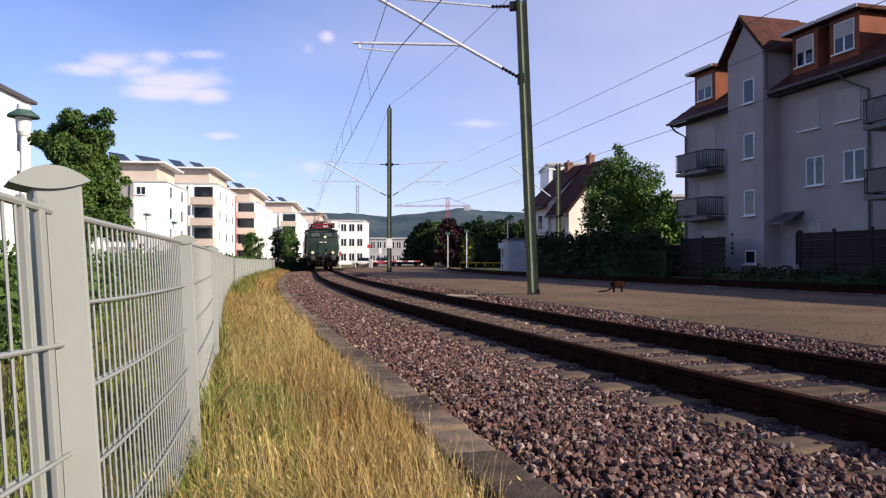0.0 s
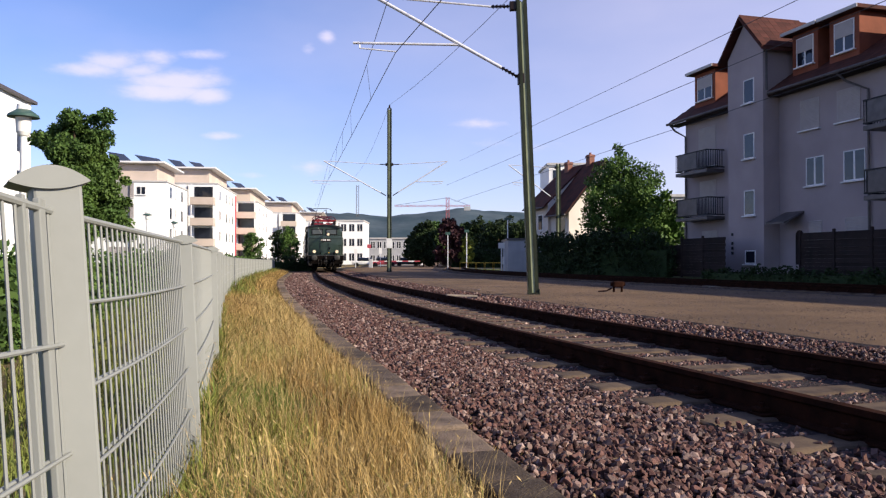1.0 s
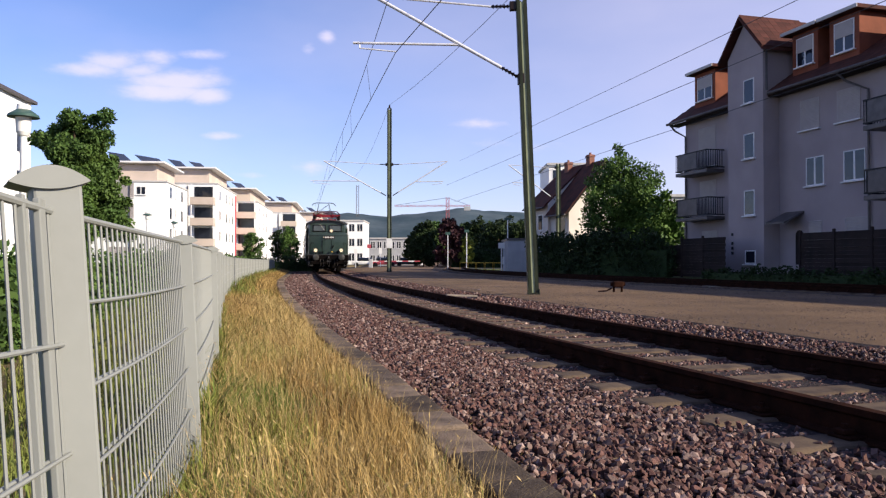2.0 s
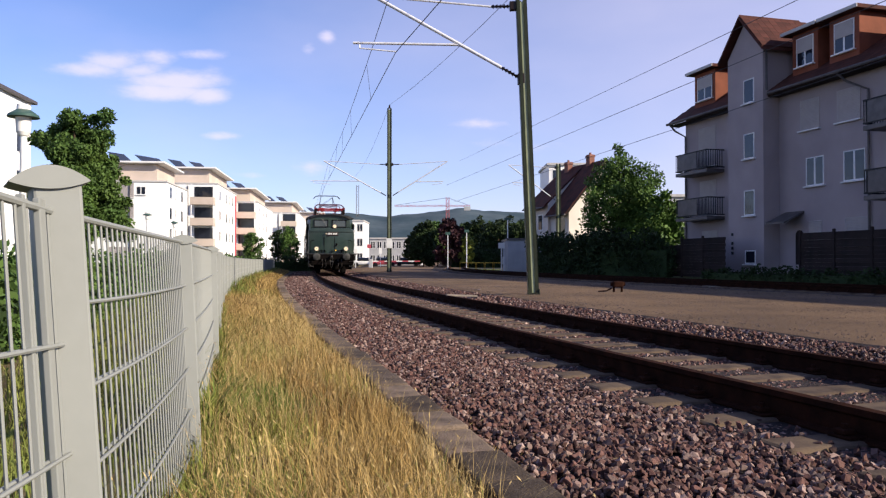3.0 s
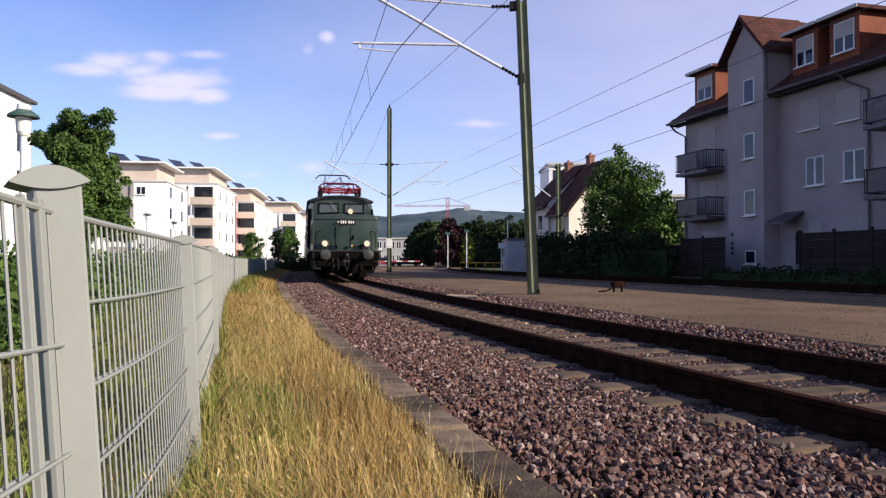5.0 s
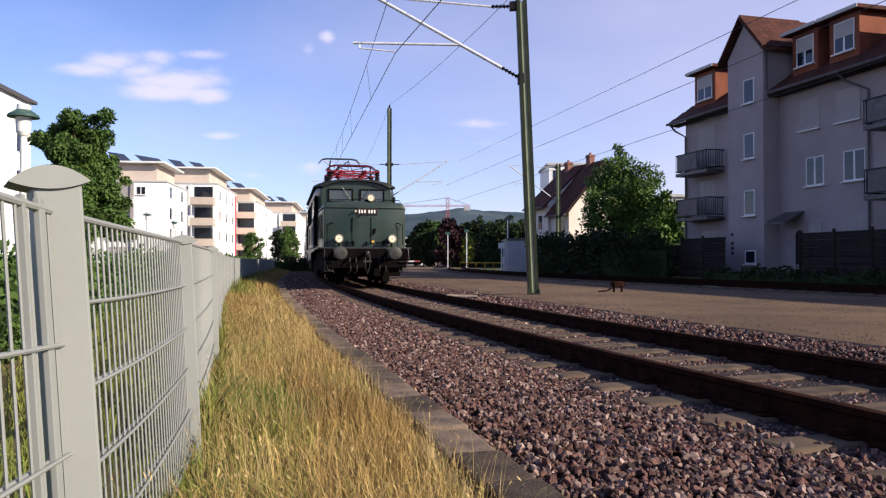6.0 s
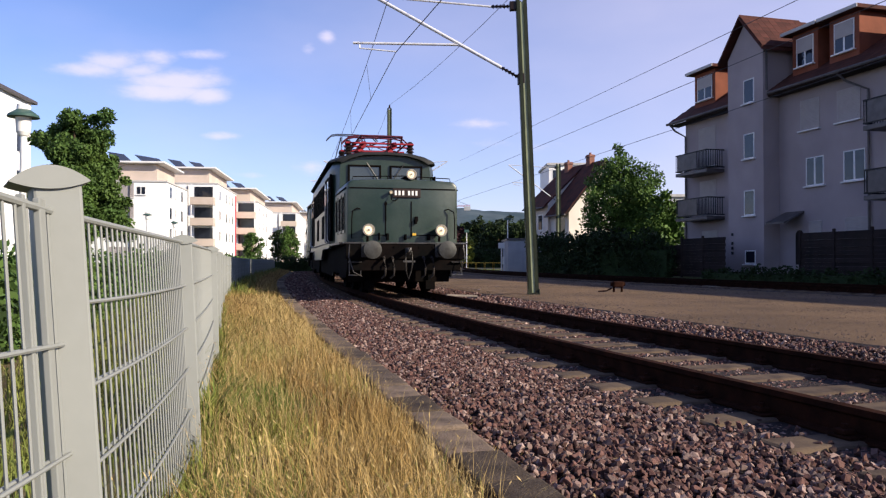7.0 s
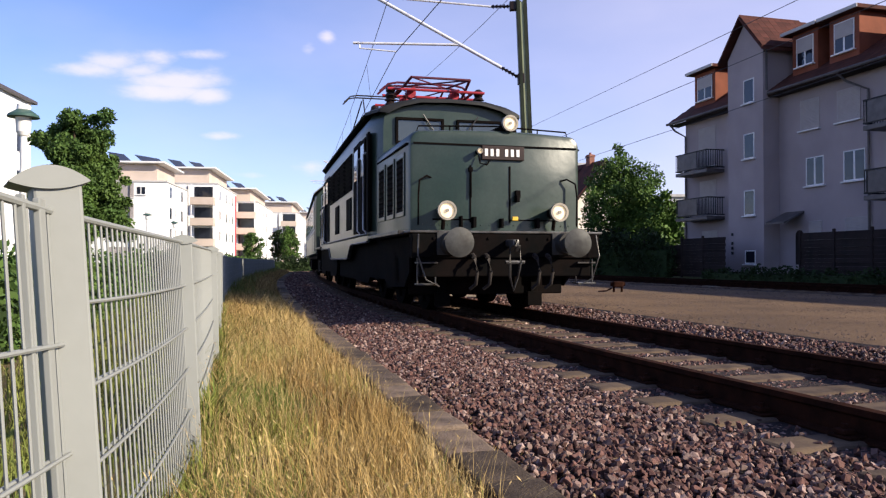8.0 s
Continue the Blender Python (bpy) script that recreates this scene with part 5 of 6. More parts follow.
def tree(name, x, y, h, r, material, leaves, size, seed, label, trunk_h=None, squash=1.0, category="tree", group="", core=0):
    rnd = random.Random(seed)
    t = thing(name, pose(x, y, 0.1), label, category, group)
    th = trunk_h if trunk_h is not None else h * 0.3
    bm = B()
    rt = 0.03 * h
    pts = [(0, 0, -0.2), (rnd.uniform(-.1, .1), 0, th * 0.6), (rnd.uniform(-.2, .2), rnd.uniform(-.1, .1), th), (rnd.uniform(-.2, .2), 0, h * 0.75)]
    for i, (a, b) in enumerate(zip(pts, pts[1:])):
        bm_rod(bm, a, b, rt * (1 - 0.25 * i), 9, rt * (1 - 0.25 * (i + 1)))
    cl = []
    n = 16
    for k in range(n):
        ang = k * 2.4 + rnd.uniform(-.4, .4)
        q = (k + 0.5) / n
        zc = th + (h - th) * (0.12 + 0.80 * q)
        e = math.sin(math.pi * min(0.97, 0.25 + 0.70 * q)) ** 0.7
        rr = r * e * rnd.uniform(0.45, 0.80)
        c = Vector((math.cos(ang) * rr * squash, math.sin(ang) * rr, zc))
        bm_rod(bm, (0, 0, min(zc - 0.12 * h, h * 0.72)), c, rt * 0.34, 6, rt * 0.10)
        cl.append((*c, r * rnd.uniform(0.22, 0.36)))
        for _ in range(3):
            o = Vector((rnd.gauss(0, 1), rnd.gauss(0, 1), rnd.gauss(0, 0.8))).normalized() * r * rnd.uniform(0.25, 0.50)
            cl.append((*(c + o), r * rnd.uniform(0.08, 0.20)))
    for k in range(core):
        cl.append((r * rnd.uniform(-0.1, 0.4), rnd.uniform(-0.3, 0.3) * r, th + (h - th) * (0.15 + 0.60 * k / core), r * 0.42))
    part("trunk", bm, M_BARK, t, "", True)
    v, f = leaf_cloud(cl, leaves, size, seed)
    ob = new("crown", raw_mesh("crown", v, f, material))
    ob.parent = t
    return t


tree("lime_tree", -16.35, 34, 7.7, 2.1, M_LEAF, 48000, 0.085, 33, "tall dense green tree behind the fence", 1.6, 1.2, core=6)
tree("bush_tree", -15.3, 31, 4.9, 1.35, M_LEAFB, 15000, 0.075, 8, "dark green smaller tree behind the fence", 0.6)
tree("maple_tree", 12.7, 54, 8.2, 3.25, M_LEAFB, 30000, 0.10, 5, "bushy green tree by the old house", 1.2, core=6)
tree("shrub", 15.2, 53.0, 5.4, 2.0, M_LEAFB, 4500, 0.17, 6, "green garden shrub beside the tree", 0.4, category="bush")
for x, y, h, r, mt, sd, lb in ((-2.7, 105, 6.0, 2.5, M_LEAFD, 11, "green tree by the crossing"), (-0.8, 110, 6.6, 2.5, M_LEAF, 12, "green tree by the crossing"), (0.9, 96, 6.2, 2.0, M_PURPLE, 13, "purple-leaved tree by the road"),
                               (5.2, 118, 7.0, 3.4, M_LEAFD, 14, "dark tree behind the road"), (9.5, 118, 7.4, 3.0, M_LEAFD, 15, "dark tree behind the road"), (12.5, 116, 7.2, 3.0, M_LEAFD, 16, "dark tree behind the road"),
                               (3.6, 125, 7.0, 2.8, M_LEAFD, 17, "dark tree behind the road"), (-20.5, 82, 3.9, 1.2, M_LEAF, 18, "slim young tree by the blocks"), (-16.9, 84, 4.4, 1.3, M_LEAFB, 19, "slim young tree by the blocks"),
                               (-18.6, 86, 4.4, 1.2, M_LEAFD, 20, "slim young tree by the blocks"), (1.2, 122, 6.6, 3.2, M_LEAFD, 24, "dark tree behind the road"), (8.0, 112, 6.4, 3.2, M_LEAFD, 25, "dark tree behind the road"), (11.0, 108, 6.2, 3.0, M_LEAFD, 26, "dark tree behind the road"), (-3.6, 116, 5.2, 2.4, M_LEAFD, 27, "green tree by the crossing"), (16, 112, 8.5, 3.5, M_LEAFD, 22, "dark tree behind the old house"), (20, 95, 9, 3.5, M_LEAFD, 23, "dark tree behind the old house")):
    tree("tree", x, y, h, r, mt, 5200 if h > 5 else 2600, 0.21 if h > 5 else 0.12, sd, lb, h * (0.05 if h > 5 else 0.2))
tree("conifer", 3.05, 95, 3.9, 0.95, M_LIME, 2600, 0.16, 31, "yellow-green clipped conifer by the road", 0.2, category="conifer")


def hedge(name, line, height, width, material, seed, label, dens=260, size=0.07):
    """A clipped hedge along plan points, as leaves over a box core in the dark leaf colour."""
    h = thing(name, Matrix.Identity(4), label, "hedge", kind="stuff")
    rng = random.Random(seed)
    cl = []
    bm = B()
    for (x0, y0), (x1, y1) in zip(line, line[1:]):
        d = math.hypot(x1 - x0, y1 - y0)
        n = max(1, int(d / (width * 0.5)))
        for k in range(n):
            q = (k + rng.random()) / n
            z = 0.1 + width * 0.35
            while z < height:
                cl.append((x0 + (x1 - x0) * q + rng.uniform(-.2, .2) * width, y0 + (y1 - y0) * q, z + rng.uniform(-.15, .1), width * rng.uniform(0.35, 0.55)))
                z += width * 0.5
        ang = math.atan2(y1 - y0, x1 - x0)
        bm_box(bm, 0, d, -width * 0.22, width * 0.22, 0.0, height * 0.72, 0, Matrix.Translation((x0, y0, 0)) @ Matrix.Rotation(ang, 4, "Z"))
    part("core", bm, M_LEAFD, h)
    v, f = leaf_cloud(cl, int(dens * len(cl)), size, seed)
    ob = new("leaves", raw_mesh("leaves", v, f, material))
    ob.parent = h
    return h


def along_fence(off, y0, y1, step=2.0):
    out = []
    y = y0
    while y <= y1:
        out.append(offset(fence_line, y, off))
        y += step
    return out


hedge("hedge", along_fence(-1.7, -1.5, 16.5), 0.88, 0.55, M_LEAF, 41, "low leafy green hedge behind the mesh fence", 170, 0.035)
hedge("hedge", along_fence(-1.9, 18, 66, 4.0), 1.30, 0.9, M_LEAF, 42, "clipped green hedge behind the fence", 160, 0.08)
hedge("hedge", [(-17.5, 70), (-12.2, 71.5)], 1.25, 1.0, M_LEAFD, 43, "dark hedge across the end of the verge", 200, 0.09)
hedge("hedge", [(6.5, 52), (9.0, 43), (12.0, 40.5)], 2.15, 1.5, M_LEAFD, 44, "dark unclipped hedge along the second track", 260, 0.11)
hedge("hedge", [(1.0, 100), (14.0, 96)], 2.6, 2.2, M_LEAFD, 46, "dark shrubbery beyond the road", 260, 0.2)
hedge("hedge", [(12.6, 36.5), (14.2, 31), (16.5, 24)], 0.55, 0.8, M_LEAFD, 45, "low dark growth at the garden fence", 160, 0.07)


# ---- masts, brackets and wires ----
def insul_rod(bm, a, b, r=0.045):
    a, b = Vector(a), Vector(b)
    bm_rod(bm, a, b, r * 0.5, 8)
    n = 5
    for k in range(n):
        p = a.lerp(b, (k + 0.3) / n)
        q = a.lerp(b, (k + 0.8) / n)
        bm_rod(bm, p, q, r, 10, r * 0.6)


def mast(x, y, base, top, lean, label, w=0.28, wide=0.24):
    t = thing("catenary_mast", pose(x, y, base, 0, lean, 0), label, "catenary mast", "overhead line masts")
    h = top - base
    for s in (-1, 1):
        bm = B()
        xs = s * w / 2
        bm_box(bm, min(xs, xs - s * w * 0.33), max(xs, xs - s * w * 0.33), -wide / 2, -wide / 2 + 0.012, 0, h)
        bm_box(bm, min(xs, xs - s * w * 0.33), max(xs, xs - s * w * 0.33), wide / 2 - 0.012, wide / 2, 0, h)
        bm_box(bm, xs - 0.006, xs + 0.006, -wide / 2, wide / 2, 0, h)
        part("channel", bm, M_MAST, t, "dark green steel channel")
    # paler than the channels: the light on the web is put into its colour
    bm = B()
    bm_box(bm, -w * 0.17, w * 0.17, -wide / 2 + 0.02, -wide / 2 + 0.035, 0.0, h - 0.1)
    part("web_plate", bm, M_MAST_LIT, t, "plate between the channels, sunlit look put in as pale green")
    bm = B()
    bm_box(bm, -w / 2 - 0.02, w / 2 + 0.02, -wide / 2 - 0.02, wide / 2 + 0.02, -0.4, 0.04, 0.01)
    for s in (-1, 1):
        bm_rod(bm, (s * w * 0.55, -wide * 0.55, 0.0), (s * w * 0.55, -wide * 0.55, 0.12), 0.02, 6)
    part("base_plate", bm, M_MAST, t)
    return t


# lit copy of the mast green, for the bright strip up the middle
M_MAST_LIT = mat("mast_plate_lit", (0.30, 0.33, 0.20), 0.5, 0.1, 0.2, 2, 30, 0.05)


def bracket(parent, side, reach, z_low, z_top, z_reg, x_reg, y=0.0, up=0.02, toe=0.16, rise=0.055):
    """Cantilever: strut, top tie, registration tube and steady arm; local to its mast."""
    s = side
    x0 = s * 0.16
    tip = Vector((s * reach, y, z_top + rise * reach))
    foot = Vector((s * toe, y, z_low))
    d = (tip - foot).normalized()
    bm = B()
    bm_rod(bm, foot + d * 0.55, tip, 0.042, 10)
    st = part("strut", bm, M_ALU, parent, "bright galvanised bracket tube", True)
    bm = B()
    insul_rod(bm, foot + d * 0.1, foot + d * 0.55, 0.055)
    bm_box(bm, min(x0, 0), max(x0, 0), y - 0.1, y + 0.1, z_low - 0.12, z_low + 0.12, 0.01)
    part("insulator", bm, M_INSUL, parent, "dark ribbed insulator")
    bm = B()
    insul_rod(bm, (x0 + s * 0.12, y, z_top), (x0 + s * 0.55, y, z_top + 0.01), 0.055)
    bm_box(bm, min(x0 + s * 0.12, 0), max(x0 + s * 0.12, 0), y - 0.08, y + 0.08, z_top - 0.1, z_top + 0.1, 0.01)
    part("insulator", bm, M_INSUL, parent, "dark ribbed insulator")
    bm = B()
    bm_rod(bm, (x0 + s * 0.55, y, z_top + 0.01), tip, 0.025, 8)
    part("top_tie", bm, M_ALU, parent, "", True)
    k = (z_reg - z_low) / (tip.z - z_low)
    joint = foot.lerp(tip, k)
    bm = B()
    bm_rod(bm, joint, (x_reg, y, z_reg + up), 0.032, 10)
    xs = x_reg + (joint.x - x_reg) * 0.06
    z_arm = z_reg + up - 0.02
    bm_rod(bm, (xs, y, z_arm), (xs, y, z_arm - 0.12), 0.014, 6)
    bm_rod(bm, (xs, y, z_arm - 0.11), (x_reg + (joint.x - x_reg) * 0.40, y, z_arm - 0.23), 0.018, 6)
    part("registration_tube", bm, M_ALU, parent, "bright tube with steady arm", True)


m1 = mast(2.13, 18.0, YARD, 7.2, -2.3, "dark green steel mast carrying bright bracket tubes", 0.235, 0.22)
bracket(m1, -1, 3.48, 5.10, 6.84, 5.97, -4.02, 0.0, 0.15, 0.06, 0.106)
m2 = mast(-3.87, 55.0, YARD, 12.0, 0.0, "tall dark green mast with brackets on both sides", 0.30)
bracket(m2, -1, 4.75, 5.45, 7.75, 6.55, -5.7)
bracket(m2, 1, 4.2, 5.45, 7.75, 6.5, 3.9)
m3 = mast(9.05, 61.0 - 1.2, 0.1, 8.6, 0.0, "dark mast in front of the old house", 0.34)
bracket(m3, -1, 3.9, 5.6, 8.2, 7.0, -3.6)
bm = B()
bm_rod(bm, (0.0, 0, 12.0 - YARD), (0.0, 0, 12.25 - YARD), 0.09, 10, 0.05)
part("cap_insulator", bm, M_INSUL, m2)
box_part("mast_sign", -0.2, 0.2, -0.2, -0.17, 1.7, 2.4, M_WHITE, m2, "small pale plate on the mast", 0.01)


def wire(name, pts, sag, r, label):
    bm = B()
    out = []
    for i, (a, b) in enumerate(zip(pts, pts[1:])):
        a, b = Vector(a), Vector(b)
        n = 14
        for k in range(n + (1 if i == len(pts) - 2 else 0)):
            q = k / n
            p = a.lerp(b, q)
            p.z -= sag * 4 * q * (1 - q)
            out.append(p)
    bm_path(bm, out, r, 5)
    return tagged(part(name, bm, M_WIRE), label, "wire", kind="structure")


CON = [(9.3, -16, 6.15), (-1.12, 18.0, 5.92), (-8.55, 55.0, 6.35), (-16.0, 95, 6.3)]
MES = [(8.2, -16, 7.7), (-1.32, 18.0, 7.12), (-8.3, 55.0, 7.95), (-16.0, 95, 7.9)]
wire("contact_wire", CON, 0.0, 0.010, "dark contact wire over the curved track")
wire("messenger_wire", MES, 0.35, 0.009, "sagging messenger wire over the curved track")
for seg, (a, b, c, d) in enumerate(zip(CON, CON[1:], MES, MES[1:])):
    for q in (0.15, 0.35, 0.5, 0.65, 0.85):
        p0, p1 = Vector(a).lerp(Vector(b), q), Vector(c).lerp(Vector(d), q)
        p1.z -= 0.35 * 4 * q * (1 - q)
        bm = B()
        bm_rod(bm, p0, p1, 0.006, 5)
        tagged(part("dropper", bm, M_WIRE), "thin dropper between the overhead wires", "wire", "droppers", "structure")
wire("feeder_wire", [(11.2, -14, 10.3), (-3.87, 55.0, 12.25), (-12.5, 100, 11.5)], 1.3, 0.011, "feeder wire to the top of the tall mast")


wire("messenger_wire", [(15.0, -10, 6.31), (9.1, 20, 6.76), (0.3, 65, 7.43)], 0.0, 0.010, "messenger wire over the second track")
wire("contact_wire", [(15.2, -10, 5.3), (9.3, 20, 5.5), (0.3, 65, 5.8)], 0.0, 0.009, "contact wire over the second track")
wire("feeder_wire", [(12.4, -10, 5.7), (9.27, 20, 7.82), (6.1, 50, 9.94), (1.9, 90, 12.76)], 0.0, 0.010, "high feeder wire beyond the yard")


# ---- mesh fence beside the camera ----
FENCE_TOP, FENCE_FOOT = 1.05, 0.19


def fence_lean(y):
    """The nearest posts lean a little away from the track, in degrees."""
    return 4.3 * math.exp(-max(y - 1.4, 0) / 4.5)


def fence_pose(y, z=0.0):
    x, s = fence_line(y)
    if y < 3.5:
        s = (fence_line(y + 0.1)[0] - fence_line(y - 0.1)[0]) / 0.2
    ln = math.tan(radians(fence_lean(y)))
    m = Matrix.Translation((x + 0.70 * ln, y, 0)) @ Matrix.Rotation(-math.atan(ln), 4, "Y") @ Matrix.Rotation(math.atan2(-s, 1), 4, "Z")
    rise = 0.020 * math.exp(-max(y - 1.4, 0) / 0.8) + (0.014 if y < 1.35 else 0.0)
    return m @ Matrix.Translation((0, 0, z + rise))


def post_meshes(w, d, top, shift=0.0):
    bm = B()
    bm_box(bm, -w / 2, w / 2, -d / 2, d / 2, -0.3, top - 0.02, 0.006)
    body = mesh_of("post_tube", bm, M_FENCE)
    bm = B()
    rows = []
    n = 14
    cw, cd = w * 0.80, d * 0.62
    for k in range(n + 1):
        a = -1 + 2 * k / n
        hgt = 0.34 * w * (1 - a * a)
        low = -0.16 * w * (1 - a * a)
        rows.append([Vector((a * cw + shift, -cd, top - 0.02 + low)), Vector((a * cw + shift, cd, top - 0.02 + low)), Vector((a * cw + shift, cd, top - 0.018 + hgt)), Vector((a * cw + shift, -cd, top - 0.018 + hgt))])
    bm_sweep(bm, rows, closed=True)
    cap = mesh_of("post_cap", bm, M_FENCE, True)
    return body, cap


def fence():
    ys = [-8.7, -6.2, -3.7, -1.2, 1.4, 3.0]
    y = 3.0
    while y < 64:
        s = fence_line(y)[1]
        y += 2.52 / math.hypot(1, s)
        ys.append(y)
    thin = post_meshes(0.070, 0.055, FENCE_TOP + 0.022)
    wide = post_meshes(0.082, 0.07, FENCE_TOP + 0.072, -0.012)
    for k, y in enumerate(ys):
        near = 1 if y <= 1.5 else 0
        body, cap = wide if near else thin
        p = thing("fence_post", fence_pose(y) @ Matrix.Rotation(radians(26 if near else 14), 4, "Z"), "grey-green steel fence post with curved cap", "fence post", "fence posts")
        share("post_tube", body, p)
        share("post_cap", cap, p)
    bm = B()
    bm_rod(bm, (0, 0, FENCE_FOOT + 0.03), (0, 0, FENCE_TOP), 0.0030, 6)
    rod = mesh_of("wire_rod", bm, M_FENCE, True)
    levels = (0.25, 0.40, 0.56, 0.715, 0.88)
    for k, (y0, y1) in enumerate(zip(ys, ys[1:])):
        ya, yb = y0 + (0.05 if y0 <= 1.5 else 0.035), y1 - 0.035
        pts = []
        yy = ya
        while yy < yb:
            pts.append(yy)
            s = fence_line(yy)[1]
            yy += 0.05 / math.hypot(1, s)
        pan = thing("fence_mesh", Matrix.Identity(4), "grey-green welded double-rod mesh fence panel", "fence panel", "mesh fence panels")
        if -2 < y0 < 8:
            for yy in pts:
                share("wire_rod", rod, pan, fence_pose(yy))
        else:
            bm = B()
            for yy in pts:
                m = fence_pose(yy)
                bm_rod(bm, m @ Vector((0, 0, FENCE_FOOT + 0.03)), m @ Vector((0, 0, FENCE_TOP)), 0.0033, 4, caps=False)
            tagged(part("wire_rod", bm, M_FENCE, pan), kind="stuff")
        n = 8
        for z in levels if y0 > 1 else (0.22, 0.42, 0.615, 0.81):
            for off in (-0.008, 0.008):
                bm = B()
                bm_path(bm, [fence_pose(ya + (yb - ya) * i / n) @ Vector((off, 0, z)) for i in range(n + 1)], 0.0042, 6)
                part("cross_rod", bm, M_FENCE, pan, "", True)
        bm = B()
        bm_path(bm, [fence_pose(ya + (yb - ya) * i / n) @ Vector((0, 0, FENCE_TOP)) for i in range(n + 1)], 0.0075, 8)
        part("top_rod", bm, M_FENCE, pan, "", True)


fence()
t_ = thing("fence_stile", fence_pose(1.27), "flat grey steel end bar of the mesh panel", "fence part")
for k_, y_ in enumerate((-0.035, 0.045)):
    box_part("flat_bar", -0.006, 0.006, y_ - (0.014 if k_ else 0.006), y_ + (0.014 if k_ else 0.006), 0.1, FENCE_TOP + 0.005, M_FENCE, t_, "", 0.002)


# ---- grass strip: bent blades, seed stalks ----
def blades(name, n, seed, y0, y1, hmin, hmax, width, material, bias, label, a0=-0.02, a1=1.0, near_power=1.6, head=0.0):
    rng = np.random.default_rng(seed)
    y = y0 + (y1 - y0) * rng.random(n) ** near_power
    q = rng.random(n)
    q = a0 + (a1 - a0) * (q ** bias if bias >= 1 else 1 - (1 - q) ** (1 / bias))
    fx = np.array([fence_line(v)[0] for v in y])
    lx = np.array([lid_line(v)[0] for v in y]) - 0.17
    x = fx + (lx - fx) * q
    z = 0.19 - 0.13 * np.clip(q, 0, 1) ** 2
    clump = np.array([noise.noise((a * 1.7, b * 1.7, seed)) for a, b in zip(x, y)])
    keep = (clump > -0.42 + 0.6 * rng.random(n)) if material is M_DRY else (clump > -0.25 + 0.45 * rng.random(n))
    x, y, z, clump = x[keep], y[keep], z[keep], clump[keep]
    n = len(x)
    h = (hmin + (hmax - hmin) * rng.random(n) ** 1.5) * (1 + 0.5 * clump)
    ang = rng.random(n) * 6.283
    bend = h * (0.15 + 1.0 * rng.random(n))
    dx, dy = np.cos(ang), np.sin(ang)
    wv = width * (0.6 + 0.8 * rng.random(n)) * (1 + np.clip(y, 0, None) / 14)
    px, py = -dy * wv, dx * wv
    base = np.stack([x, y, z - 0.02], 1)
    mid = base + np.stack([dx * bend * 0.28, dy * bend * 0.28, h * 0.62], 1)
    tip = base + np.stack([dx * bend, dy * bend, h * (0.95 + 0.1 * rng.random(n))], 1)
    side = np.stack([px, py, np.zeros(n)], 1)
    v = np.stack([base - side, base + side, mid + side * 0.75, mid - side * 0.75, tip], 1).reshape(-1, 3)
    i = np.arange(n)[:, None] * 5
    quads = (i + np.array([[0, 1, 2, 3]])).tolist()
    tris = (i + np.array([[3, 2, 4]])).tolist()
    if head:
        # slim seed heads, drooping on from the tips
        d = tip - mid
        d /= np.linalg.norm(d, axis=1)[:, None]
        d[:, 2] -= 0.35 * rng.random(n)
        ln = (head * (0.6 + 0.8 * rng.random(n)))[:, None]
        wide = side / wv[:, None] * ln * 0.11
        hv = np.stack([tip - d * ln * 0.2, tip + d * ln * 0.4 + wide, tip + d * ln, tip + d * ln * 0.4 - wide], 1).reshape(-1, 3)
        j = len(v) + np.arange(n)[:, None] * 4
        quads += (j + np.array([[0, 1, 2, 3]])).tolist()
        v = np.concatenate([v, hv])
    me = bpy.data.meshes.new(name)
    me.from_pydata(v.tolist(), [], quads + tris)
    me.materials.append(material)
    return tagged(new(name, me), label, "grass", kind="stuff")


blades("dry_grass", 90000, 1, 0.6, 16, 0.04, 0.19, 0.0013, M_DRY, 1.0, "straw-coloured dry grass between fence and trough", 0.0, 0.93)
blades("dry_grass", 30000, 2, 9, 64, 0.05, 0.22, 0.0022, M_DRY, 1.0, "straw-coloured dry grass further along the verge", 0.05, 1.0, 1.3)
blades("green_grass", 46000, 3, 0.6, 20, 0.04, 0.18, 0.0015, M_GREEN, 2.0, "green grass tufts at the fence foot", -0.12, 0.95)
blades("green_grass", 9000, 4, 16, 64, 0.10, 0.32, 0.0028, M_GREEN, 3.0, "green grass at the far fence foot", -0.1, 0.5, 1.2)
blades("dry_grass", 9000, 12, -8, 0.8, 0.05, 0.22, 0.003, M_DRY, 1.0, "straw-coloured dry grass along the near verge", 0.0, 0.97, 1.0)
blades("seed_stalk", 9000, 7, 1.4, 14, 0.14, 0.33, 0.0008, M_STALK, 1.0, "tall thin dry seed stalks in the grass", 0.05, 0.93, 1.5, 0.017)
blades("green_grass", 5500, 23, 2.0, 6.5, 0.05, 0.19, 0.0013, M_GREEN, 1.0, "yellow-green grass patch beside the fence", 0.0, 0.42, 1.2)
blades("edge_tuft", 1500, 17, 1.4, 12, 0.06, 0.20, 0.0010, M_STALK, 1.0, "dry tufts hanging over the trough lids", 0.90, 1.03, 1.4)
blades("weed", 3600, 19, 3.2, 11, 0.08, 0.28, 0.0035, M_GREEN, 1.0, "green weeds growing through the fence foot", -0.10, 0.08, 1.4)
blades("green_grass", 16000, 9, 0.2, 14, 0.10, 0.35, 0.0025, M_GREEN, 1.0, "green lawn edge behind the mesh fence", -1.1, -0.06)


